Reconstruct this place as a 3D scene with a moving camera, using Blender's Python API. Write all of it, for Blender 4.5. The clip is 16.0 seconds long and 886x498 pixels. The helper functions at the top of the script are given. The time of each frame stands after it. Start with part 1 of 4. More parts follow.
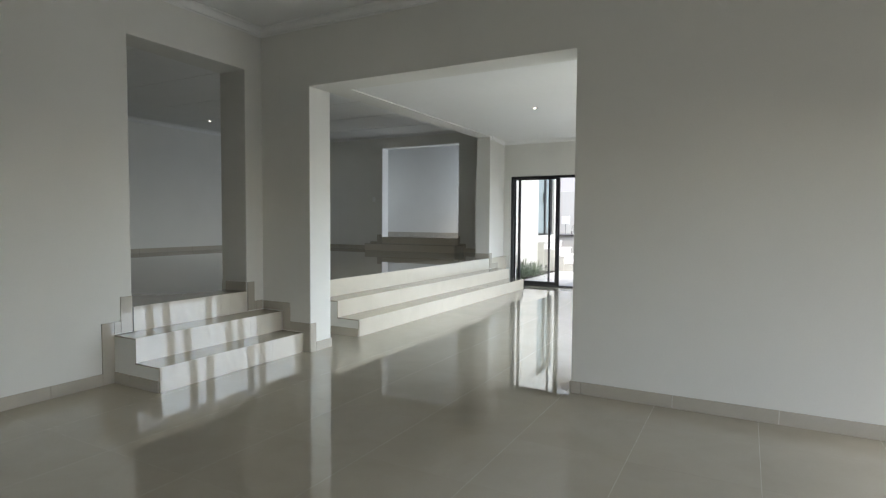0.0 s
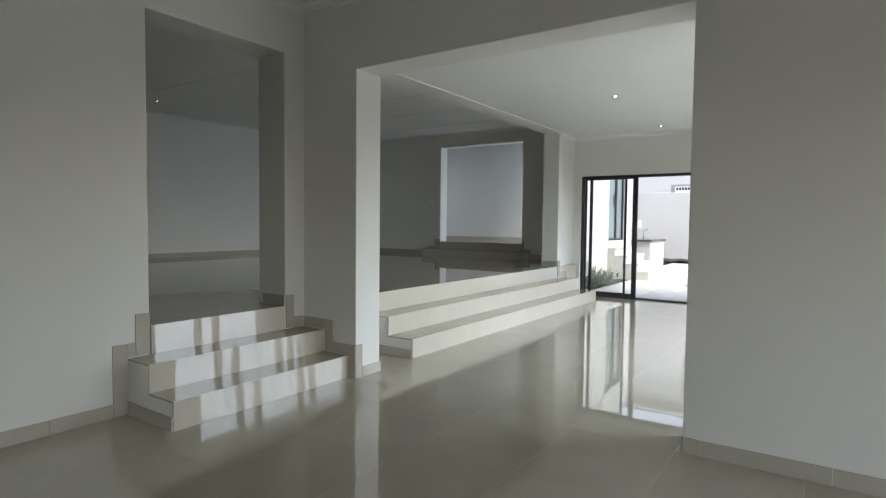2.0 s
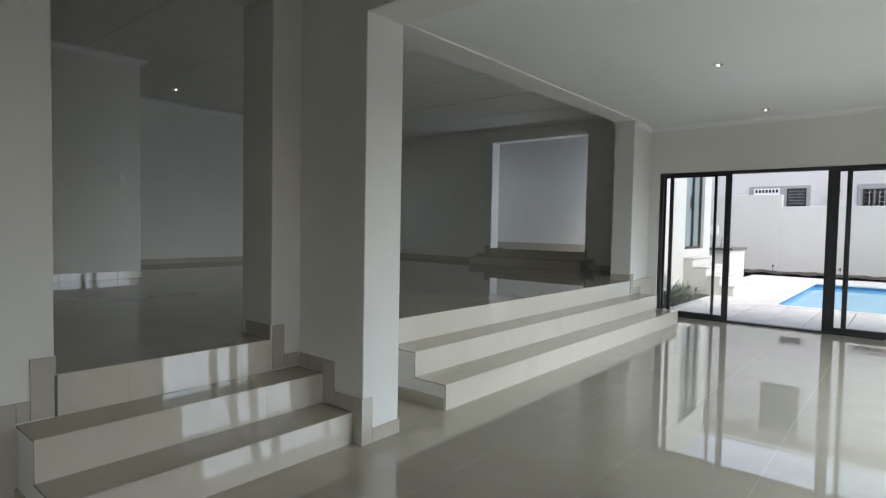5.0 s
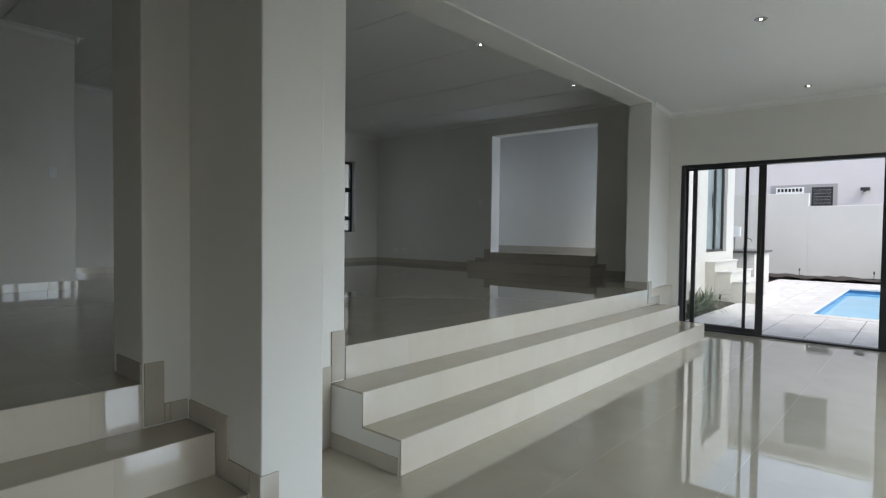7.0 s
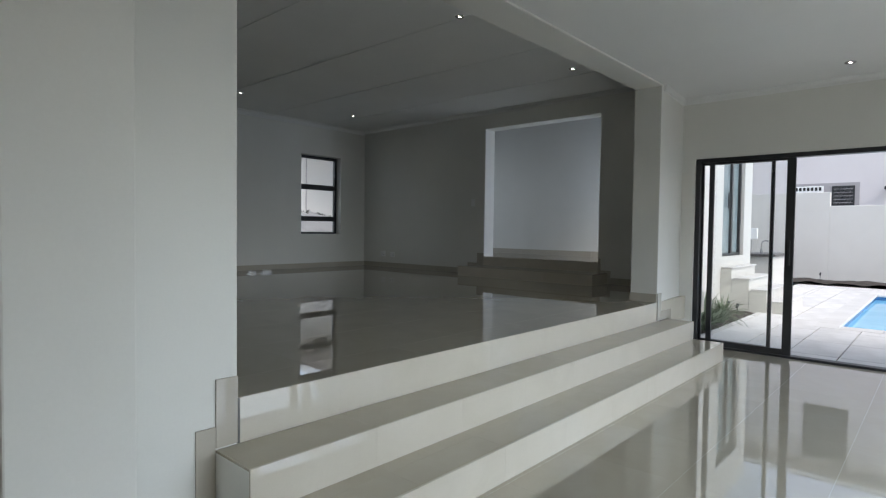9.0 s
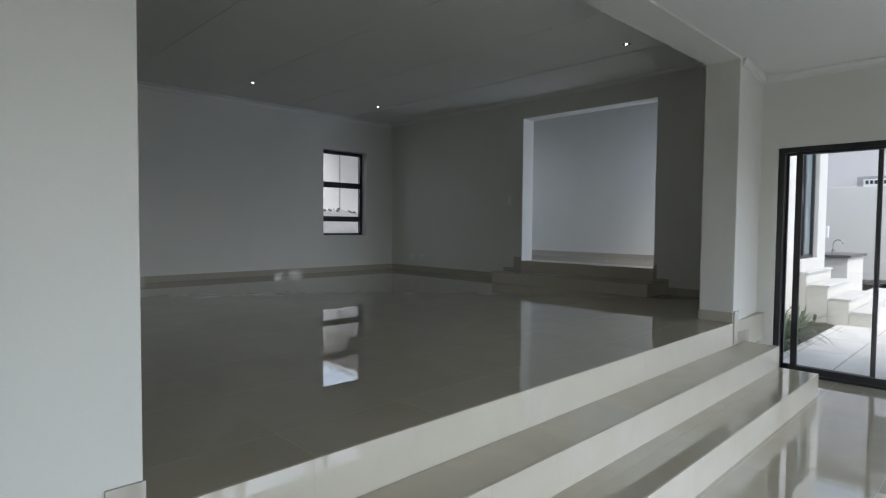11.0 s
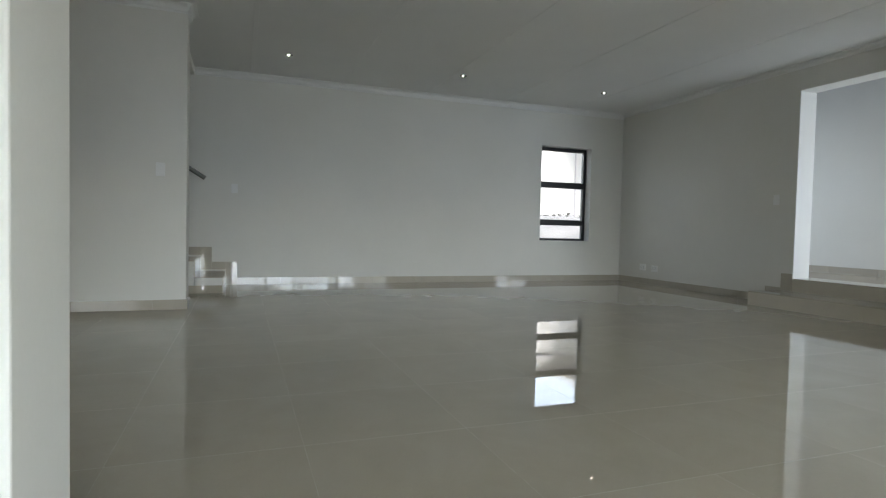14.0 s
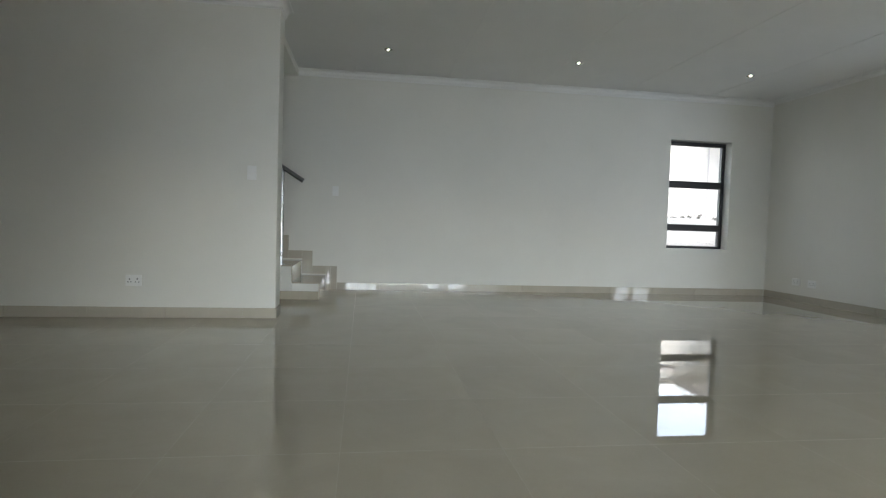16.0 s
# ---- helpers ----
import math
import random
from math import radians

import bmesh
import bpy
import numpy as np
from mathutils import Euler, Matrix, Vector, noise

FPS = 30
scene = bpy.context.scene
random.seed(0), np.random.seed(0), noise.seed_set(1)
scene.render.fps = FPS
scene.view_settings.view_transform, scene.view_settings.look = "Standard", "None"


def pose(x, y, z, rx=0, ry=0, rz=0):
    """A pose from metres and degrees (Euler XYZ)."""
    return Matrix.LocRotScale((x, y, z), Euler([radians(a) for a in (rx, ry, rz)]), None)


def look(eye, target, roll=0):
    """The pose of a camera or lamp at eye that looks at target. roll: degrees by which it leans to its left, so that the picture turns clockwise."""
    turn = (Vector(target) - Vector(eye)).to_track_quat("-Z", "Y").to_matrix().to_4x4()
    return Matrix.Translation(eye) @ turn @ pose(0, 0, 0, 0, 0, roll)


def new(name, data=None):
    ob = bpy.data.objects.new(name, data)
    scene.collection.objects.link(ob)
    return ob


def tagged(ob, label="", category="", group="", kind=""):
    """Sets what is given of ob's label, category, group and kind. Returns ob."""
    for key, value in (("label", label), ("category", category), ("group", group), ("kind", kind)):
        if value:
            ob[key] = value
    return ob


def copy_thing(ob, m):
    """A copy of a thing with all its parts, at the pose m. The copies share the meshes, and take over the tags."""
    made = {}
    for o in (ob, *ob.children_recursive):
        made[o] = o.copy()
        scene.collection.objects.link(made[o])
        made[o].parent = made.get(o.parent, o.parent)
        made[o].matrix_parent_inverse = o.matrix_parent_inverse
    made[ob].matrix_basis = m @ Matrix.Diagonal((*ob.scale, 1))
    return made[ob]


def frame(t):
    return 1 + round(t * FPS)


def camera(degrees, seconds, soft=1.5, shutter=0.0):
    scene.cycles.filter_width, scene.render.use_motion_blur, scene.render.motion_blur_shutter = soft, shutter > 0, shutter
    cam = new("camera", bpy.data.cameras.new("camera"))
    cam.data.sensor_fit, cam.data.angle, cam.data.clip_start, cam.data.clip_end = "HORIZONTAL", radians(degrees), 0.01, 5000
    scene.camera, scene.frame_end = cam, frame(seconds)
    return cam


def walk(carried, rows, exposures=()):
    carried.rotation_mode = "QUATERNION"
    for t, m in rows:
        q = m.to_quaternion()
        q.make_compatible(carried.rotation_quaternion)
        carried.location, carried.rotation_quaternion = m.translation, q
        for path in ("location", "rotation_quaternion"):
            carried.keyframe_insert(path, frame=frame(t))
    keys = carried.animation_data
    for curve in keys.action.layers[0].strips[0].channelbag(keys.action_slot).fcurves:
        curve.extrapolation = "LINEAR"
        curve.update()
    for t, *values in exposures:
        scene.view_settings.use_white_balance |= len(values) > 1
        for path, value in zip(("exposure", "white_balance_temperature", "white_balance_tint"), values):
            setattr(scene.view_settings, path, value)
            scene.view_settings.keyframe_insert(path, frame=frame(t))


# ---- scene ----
cam = camera(76.8, 16.0, soft=1.25)
PATH = [
    (0, (-3.969, -4.167, 1.237), (-2.213, -3.214, 1.138), 0.4),
    (0.5, (-3.802, -4.073, 1.26), (-2.065, -3.086, 1.163), 0.6),
    (1, (-3.623, -3.983, 1.271), (-1.906, -2.962, 1.176), 0.5),
    (1.5, (-3.445, -3.872, 1.266), (-1.76, -2.799, 1.173), 0.5),
    (2, (-3.281, -3.7, 1.258), (-1.633, -2.57, 1.167), 0.6),
    (2.5, (-3.095, -3.563, 1.268), (-1.479, -2.388, 1.178), 0.7),
    (3, (-2.889, -3.461, 1.28), (-1.302, -2.246, 1.193), 0.8),
    (3.5, (-2.71, -3.336, 1.266), (-1.151, -2.087, 1.185), 0.7),
    (4, (-2.543, -3.197, 1.276), (-0.995, -1.935, 1.194), 0.9),
    (6.5, (-1.409, -2.663, 1.244), (0.102, -1.355, 1.173), 0.8),
    (7, (-1.157, -2.535, 1.233), (0.351, -1.222, 1.168), 0.7),
    (7.5, (-0.94, -2.467, 1.262), (0.566, -1.152, 1.191), 0.8),
    (8, (-0.695, -2.405, 1.273), (0.806, -1.085, 1.199), 0.7),
    (10.5, (0.247, -1.794, 1.294), (1.68, -0.401, 1.227), 0.7),
    (11, (0.425, -1.662, 1.365), (1.819, -0.231, 1.282), 0.5),
    (11.5, (0.624, -1.533, 1.385), (1.95, -0.038, 1.302), 0.6),
    (12, (0.775, -1.433, 1.369), (2.0, 0.146, 1.284), 0.7),
    (12.5, (0.902, -1.288, 1.369), (2.051, 0.347, 1.287), 0.8),
    (13, (1.029, -1.192, 1.403), (2.076, 0.51, 1.32), 0.7),
    (13.5, (1.184, -1.21, 1.36), (2.014, 0.609, 1.284), 1.1),
    (14, (1.233, -1.054, 1.325), (1.918, 0.824, 1.254), 1.3),
    (14.5, (1.281, -0.857, 1.318), (1.865, 1.055, 1.256), 1.2),
    (15, (1.415, -0.765, 1.362), (1.913, 1.171, 1.288), 1.5),
    (15.5, (1.495, -0.614, 1.366), (1.881, 1.347, 1.293), 1.5),
    (16, (1.514, -0.512, 1.403), (1.8, 1.465, 1.317), 1.8),
]
EXPOSURES = [(0, 1.84, 6660, 11), (3.5, 1.49, 6620, 11), (8.0, 1.24, 6540, 11), (10.5, 1.22, 6420, 12), (11.5, 1.44, 6460, 12),
             (12.5, 1.95, 6580, 11), (13.5, 2.32, 6670, 10), (14.5, 2.55, 6690, 10), (16.0, 2.75, 6740, 10)]
walk(cam, [(t, look(eye, target, roll)) for t, eye, target, roll in PATH], EXPOSURES)

# ---- light: bright overcast day ----
def world_sky():
    w = bpy.data.worlds.new("sky")
    scene.world = w
    w.use_nodes = True
    nt = w.node_tree
    bg = nt.nodes["Background"]
    sky = nt.nodes.new("ShaderNodeTexSky")
    sky.sky_type = 'NISHITA'
    sky.sun_disc = False
    sky.sun_elevation = radians(48)
    sky.sun_rotation = radians(200)
    sky.air_density, sky.dust_density, sky.ozone_density = 1.0, 0.6, 1.0
    pale = nt.nodes.new("ShaderNodeHueSaturation")
    pale.inputs["Saturation"].default_value = 0.55
    nt.links.new(sky.outputs[0], pale.inputs["Color"])
    nt.links.new(pale.outputs[0], bg.inputs[0])
    bg.inputs[1].default_value = 0.14


def sun_lamp():
    d = bpy.data.lights.new("sun", 'SUN')
    d.energy, d.angle, d.color = 1.3, radians(30), (1.0, 0.97, 0.94)
    ob = new("sun", d)
    a, e = radians(200), radians(48)
    way = Vector((math.sin(a) * math.cos(e), math.cos(a) * math.cos(e), math.sin(e)))
    ob.matrix_world = look((0, 0, 30), Vector((0, 0, 30)) - way)


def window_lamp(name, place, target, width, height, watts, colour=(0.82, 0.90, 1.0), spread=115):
    """An added area lamp at a window opening, standing in for the sky's light."""
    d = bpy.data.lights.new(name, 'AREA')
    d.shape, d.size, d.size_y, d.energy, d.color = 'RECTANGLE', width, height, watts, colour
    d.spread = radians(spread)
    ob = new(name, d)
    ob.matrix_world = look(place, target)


world_sky()
sun_lamp()
# Tilted lamps besides the sky itself; the first three hang just outside their openings.
window_lamp("sky_lamp_corridor", (2.9, -4.98, 1.10), (2.9, -4.0, 0.22), 3.8, 1.8, 51, (0.72, 0.86, 1.0), 112)
window_lamp("sky_lamp_living_south", (-2.2, -7.58, 1.05), (-2.2, -6.6, 0.15), 3.2, 1.7, 6.3, (0.58, 0.75, 1.0), 96)
window_lamp("sky_lamp_living_west", (-7.68, -5.2, 1.05), (-6.7, -5.2, 0.15), 2.4, 1.7, 3.2, (0.58, 0.75, 1.0), 96)
window_lamp("sky_lamp_annex", (7.95, 0.84, 1.95), (7.95, 5.0, 1.7), 1.0, 1.9, 5.6, (0.66, 0.79, 1.0), 145)
# Added fill lamp on the unseen side, evening out the annex back wall.
window_lamp("fill_lamp_annex_north", (7.95, 6.36, 1.95), (7.95, 2.0, 1.7), 1.0, 1.9, 4.5, (0.66, 0.79, 1.0), 145)


# ---- materials ----
def shader(name):
    m = bpy.data.materials.new(name)
    m.use_nodes = True
    nt = m.node_tree
    return m, nt, nt.nodes["Principled BSDF"]


def node(nt, kind, **inputs):
    n = nt.nodes.new(kind)
    for k, v in inputs.items():
        n.inputs[k.replace("_", " ")].default_value = v
    return n


def varied(name, a, b, rough=(0.5, 0.6), scale=1.5, fine=60.0, bump=0.15, dist=0.002, metal=0.0, island=0.0, spec=0.5):
    """Two colours mixed by coarse and fine noise, roughness by the coarse one, relief by the fine one."""
    m, nt, p = shader(name)
    tc = nt.nodes.new("ShaderNodeTexCoord")
    n1 = node(nt, "ShaderNodeTexNoise", Scale=scale, Detail=4.0, Roughness=0.6)
    n2 = node(nt, "ShaderNodeTexNoise", Scale=fine, Detail=3.0, Roughness=0.6)
    nt.links.new(tc.outputs["Object"], n1.inputs["Vector"])
    nt.links.new(tc.outputs["Object"], n2.inputs["Vector"])
    add = nt.nodes.new("ShaderNodeMath")
    add.operation = 'MULTIPLY_ADD'
    nt.links.new(n2.outputs[0], add.inputs[0])
    add.inputs[1].default_value = 0.35
    nt.links.new(n1.outputs[0], add.inputs[2])
    ramp = nt.nodes.new("ShaderNodeMapRange")
    ramp.inputs[1].default_value, ramp.inputs[2].default_value = 0.4, 0.95
    nt.links.new(add.outputs[0], ramp.inputs[0])
    fac = ramp.outputs[0]
    if island:
        info = nt.nodes.new("ShaderNodeObjectInfo")
        mad = nt.nodes.new("ShaderNodeMath")
        mad.operation = 'MULTIPLY_ADD'
        nt.links.new(info.outputs["Random"], mad.inputs[0])
        mad.inputs[1].default_value = island
        nt.links.new(fac, mad.inputs[2])
        fac = mad.outputs[0]
    mix = nt.nodes.new("ShaderNodeMix")
    mix.data_type = 'RGBA'
    mix.inputs[6].default_value, mix.inputs[7].default_value = (*a, 1), (*b, 1)
    nt.links.new(fac, mix.inputs[0])
    nt.links.new(mix.outputs[2], p.inputs["Base Color"])
    rr = nt.nodes.new("ShaderNodeMapRange")
    rr.inputs[3].default_value, rr.inputs[4].default_value = rough
    nt.links.new(n1.outputs[0], rr.inputs[0])
    nt.links.new(rr.outputs[0], p.inputs["Roughness"])
    if bump:
        bp = node(nt, "ShaderNodeBump", Strength=bump, Distance=dist)
        nt.links.new(n2.outputs[0], bp.inputs["Height"])
        nt.links.new(bp.outputs[0], p.inputs["Normal"])
    p.inputs["Metallic"].default_value = metal
    p.inputs["Specular IOR Level"].default_value = spec
    return m


def polished_tile(name, a, b, ior=2.15, rough=(0.002, 0.007)):
    """Polished porcelain: almost a mirror, with the faintest waviness and veining."""
    m, nt, p = shader(name)
    tc = nt.nodes.new("ShaderNodeTexCoord")
    info = nt.nodes.new("ShaderNodeObjectInfo")
    off = nt.nodes.new("ShaderNodeVectorMath")
    off.operation = 'ADD'
    sc = nt.nodes.new("ShaderNodeVectorMath")
    sc.operation = 'SCALE'
    comb = nt.nodes.new("ShaderNodeCombineXYZ")
    for i in range(3):
        nt.links.new(info.outputs["Random"], comb.inputs[i])
    nt.links.new(comb.outputs[0], sc.inputs[0])
    sc.inputs["Scale"].default_value = 37.0
    nt.links.new(tc.outputs["Object"], off.inputs[0])
    nt.links.new(sc.outputs[0], off.inputs[1])
    n1 = node(nt, "ShaderNodeTexNoise", Scale=2.2, Detail=6.0, Roughness=0.62, Distortion=0.8)
    n2 = node(nt, "ShaderNodeTexNoise", Scale=140.0, Detail=2.0)
    n3 = node(nt, "ShaderNodeTexNoise", Scale=2.6, Detail=1.0)
    for n in (n1, n2, n3):
        nt.links.new(off.outputs[0], n.inputs["Vector"])
    mixf = nt.nodes.new("ShaderNodeMath")
    mixf.operation = 'MULTIPLY_ADD'
    nt.links.new(n2.outputs[0], mixf.inputs[0])
    mixf.inputs[1].default_value = 0.3
    nt.links.new(n1.outputs[0], mixf.inputs[2])
    rng = nt.nodes.new("ShaderNodeMapRange")
    rng.inputs[1].default_value, rng.inputs[2].default_value = 0.4, 0.9
    nt.links.new(mixf.outputs[0], rng.inputs[0])
    tone = nt.nodes.new("ShaderNodeMath")
    tone.operation = 'MULTIPLY_ADD'
    nt.links.new(info.outputs["Random"], tone.inputs[0])
    tone.inputs[1].default_value = 0.08
    nt.links.new(rng.outputs[0], tone.inputs[2])
    mix = nt.nodes.new("ShaderNodeMix")
    mix.data_type = 'RGBA'
    mix.inputs[6].default_value, mix.inputs[7].default_value = (*a, 1), (*b, 1)
    nt.links.new(tone.outputs[0], mix.inputs[0])
    nt.links.new(mix.outputs[2], p.inputs["Base Color"])
    rr = nt.nodes.new("ShaderNodeMapRange")
    rr.inputs[3].default_value, rr.inputs[4].default_value = rough
    nt.links.new(n1.outputs[0], rr.inputs[0])
    nt.links.new(rr.outputs[0], p.inputs["Roughness"])
    bp = node(nt, "ShaderNodeBump", Strength=0.012, Distance=0.0015)
    nt.links.new(n3.outputs[0], bp.inputs["Height"])
    nt.links.new(bp.outputs[0], p.inputs["Normal"])
    p.inputs["IOR"].default_value = ior
    return m


def glass_mat(name, tint):
    m, nt, p = shader(name)
    p.inputs["Base Color"].default_value = (*tint, 1)
    p.inputs["Roughness"].default_value = 0.0
    p.inputs["Transmission Weight"].default_value = 1.0
    p.inputs["IOR"].default_value = 1.45
    return m


def glow_mat(name, col, power):
    m, nt, p = shader(name)
    p.inputs["Base Color"].default_value = (*col, 1)
    p.inputs["Emission Color"].default_value = (*col, 1)
    p.inputs["Emission Strength"].default_value = power
    return m


PAINT = varied("wall_paint", (0.71, 0.70, 0.652), (0.77, 0.76, 0.712), (0.45, 0.62), 0.9, 90, 0.10, 0.0012)
CEIL = varied("ceiling_paint", (0.77, 0.77, 0.75), (0.82, 0.82, 0.80), (0.6, 0.75), 0.8, 70, 0.06, 0.001)
# One porcelain in two tones: the lighter RISER holds the light on upright faces.
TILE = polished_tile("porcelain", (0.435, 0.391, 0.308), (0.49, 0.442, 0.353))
RISER = polished_tile("porcelain_riser_lit", (0.54, 0.492, 0.405), (0.595, 0.545, 0.458), 1.60, (0.010, 0.030))
SKIRT = polished_tile("porcelain_skirting", (0.44, 0.402, 0.335), (0.49, 0.45, 0.38), 1.45, (0.02, 0.045))
GROUT = varied("grout", (0.50, 0.465, 0.38), (0.58, 0.54, 0.46), (0.8, 0.9), 6, 200, 0.3, 0.001)
TRIM = varied("tile_trim", (0.10, 0.095, 0.085), (0.16, 0.15, 0.135), (0.3, 0.45), 5, 100, 0.05)
BRONZE = varied("dark_aluminium", (0.018, 0.018, 0.020), (0.032, 0.032, 0.034), (0.32, 0.45), 3, 300, 0.05, 0.0005)
GLASS = glass_mat("clear_glass", (0.985, 1.0, 0.995))
STEEL = varied("brushed_steel", (0.32, 0.32, 0.33), (0.45, 0.45, 0.46), (0.2, 0.32), 4, 250, 0.06, 0.0005, metal=1.0)
PLASTIC = varied("white_plastic", (0.80, 0.80, 0.785), (0.84, 0.84, 0.825), (0.28, 0.36), 4, 120, 0.02)
DARK = varied("dark_hole", (0.01, 0.01, 0.01), (0.02, 0.02, 0.02), (0.6, 0.8), 4, 100, 0.0)
LAMP = glow_mat("lamp_glow", (1.0, 0.93, 0.80), 11.0)
RENDER = varied("outside_plaster", (0.55, 0.53, 0.495), (0.615, 0.595, 0.56), (0.75, 0.9), 0.7, 45, 0.35, 0.003)
SIDEP = varied("step_plaster", (0.52, 0.51, 0.46), (0.60, 0.59, 0.54), (0.75, 0.9), 1.2, 50, 0.3, 0.003)
NEIGH = varied("neighbour_plaster", (0.63, 0.595, 0.60), (0.69, 0.655, 0.66), (0.8, 0.9), 0.4, 30, 0.2, 0.003)
CREAM = varied("cream_plaster", (0.50, 0.48, 0.455), (0.56, 0.54, 0.51), (0.8, 0.9), 0.3, 30, 0.2, 0.003)
BAND = varied("grey_band", (0.33, 0.315, 0.32), (0.39, 0.37, 0.375), (0.8, 0.9), 0.8, 40, 0.2, 0.003)
PAVE = varied("paving_slab", (0.50, 0.48, 0.455), (0.67, 0.65, 0.625), (0.7, 0.85), 2.6, 60, 0.3, 0.003, island=0.4)
BED = varied("paving_bed", (0.30, 0.29, 0.275), (0.40, 0.385, 0.365), (0.85, 0.95), 3, 90, 0.4, 0.004)
COPE = varied("coping", (0.52, 0.50, 0.475), (0.64, 0.62, 0.59), (0.6, 0.75), 2, 70, 0.25, 0.002)
POOL = varied("pool_shell", (0.10, 0.36, 0.62), (0.16, 0.45, 0.72), (0.3, 0.4), 2, 60, 0.05)
MOSAIC = varied("pool_band", (0.02, 0.10, 0.26), (0.08, 0.22, 0.42), (0.15, 0.3), 22, 60, 0.1)
SOIL = varied("soil", (0.028, 0.022, 0.018), (0.075, 0.06, 0.05), (0.9, 1.0), 5, 40, 1.0, 0.03)
LEAF = varied("leaf", (0.06, 0.10, 0.05), (0.17, 0.21, 0.13), (0.4, 0.55), 6, 60, 0.1, 0.001, island=0.3)
GROUND = varied("sandy_ground", (0.085, 0.085, 0.07), (0.15, 0.145, 0.12), (0.9, 1.0), 0.12, 2.5, 0.4, 0.05)
SCRUB = varied("dry_scrub", (0.02, 0.022, 0.02), (0.09, 0.085, 0.075), (0.9, 1.0), 0.8, 9, 0.0)
SAND = varied("pale_sand", (0.16, 0.155, 0.147), (0.30, 0.29, 0.275), (0.9, 1.0), 1.3, 7, 0.9, 0.08)
ROOF = varied("roof_sheet", (0.16, 0.16, 0.17), (0.22, 0.22, 0.23), (0.5, 0.7), 1, 30, 0.2)
STONE = varied("dark_counter", (0.07, 0.065, 0.065), (0.13, 0.12, 0.12), (0.25, 0.4), 6, 90, 0.05)


def water_mat():
    m, nt, p = shader("pool_water")
    tc = nt.nodes.new("ShaderNodeTexCoord")
    n = node(nt, "ShaderNodeTexNoise", Scale=1.6, Detail=3.0, Distortion=0.6)
    nt.links.new(tc.outputs["Object"], n.inputs["Vector"])
    mix = nt.nodes.new("ShaderNodeMix")
    mix.data_type = 'RGBA'
    mix.inputs[6].default_value, mix.inputs[7].default_value = (0.17, 0.49, 0.71, 1), (0.25, 0.57, 0.77, 1)
    nt.links.new(n.outputs[0], mix.inputs[0])
    nt.links.new(mix.outputs[2], p.inputs["Base Color"])
    p.inputs["Roughness"].default_value = 0.04
    p.inputs["IOR"].default_value = 1.33
    bp = node(nt, "ShaderNodeBump", Strength=0.12, Distance=0.03)
    nt.links.new(n.outputs[0], bp.inputs["Height"])
    nt.links.new(bp.outputs[0], p.inputs["Normal"])
    return m


WATER = water_mat()


# ---- mesh helpers ----
def put(name, bm, mat, parent=None, label=""):
    me = bpy.data.meshes.new(name)
    bm.normal_update()
    bm.to_mesh(me)
    bm.free()
    me.materials.append(mat)
    ob = new(name, me)
    if parent is not None:
        ob.parent = parent
    if label:
        ob["label"] = label
    return ob


def thing(name, label, category, group="", kind="", at=(0, 0, 0)):
    ob = new(name)
    ob.location = at
    ob.empty_display_size = 0.1
    return tagged(ob, label, category, group, kind)


def add_box(bm, lo, hi, bevel=0.0, segments=1):
    c = [(a + b) / 2 for a, b in zip(lo, hi)]
    s = [abs(b - a) for a, b in zip(lo, hi)]
    got = bmesh.ops.create_cube(bm, size=1, matrix=Matrix.Translation(c) @ Matrix.Diagonal((*s, 1)))
    if bevel:
        edges = list({e for v in got["verts"] for e in v.link_edges})
        bmesh.ops.bevel(bm, geom=edges, offset=bevel, segments=segments, profile=0.5, affect='EDGES')
    return bm


def box(name, lo, hi, mat, parent=None, bevel=0.0, label="", segments=1):
    return put(name, add_box(bmesh.new(), lo, hi, bevel, segments), mat, parent, label)


def add_rod(bm, a, b, r, seg=16, cap=True):
    a, b = Vector(a), Vector(b)
    q = (b - a).to_track_quat('Z', 'Y').to_matrix().to_4x4()
    m = Matrix.Translation((a + b) / 2) @ q
    bmesh.ops.create_cone(bm, cap_ends=cap, segments=seg, radius1=r, radius2=r, depth=(b - a).length, matrix=m)
    return bm


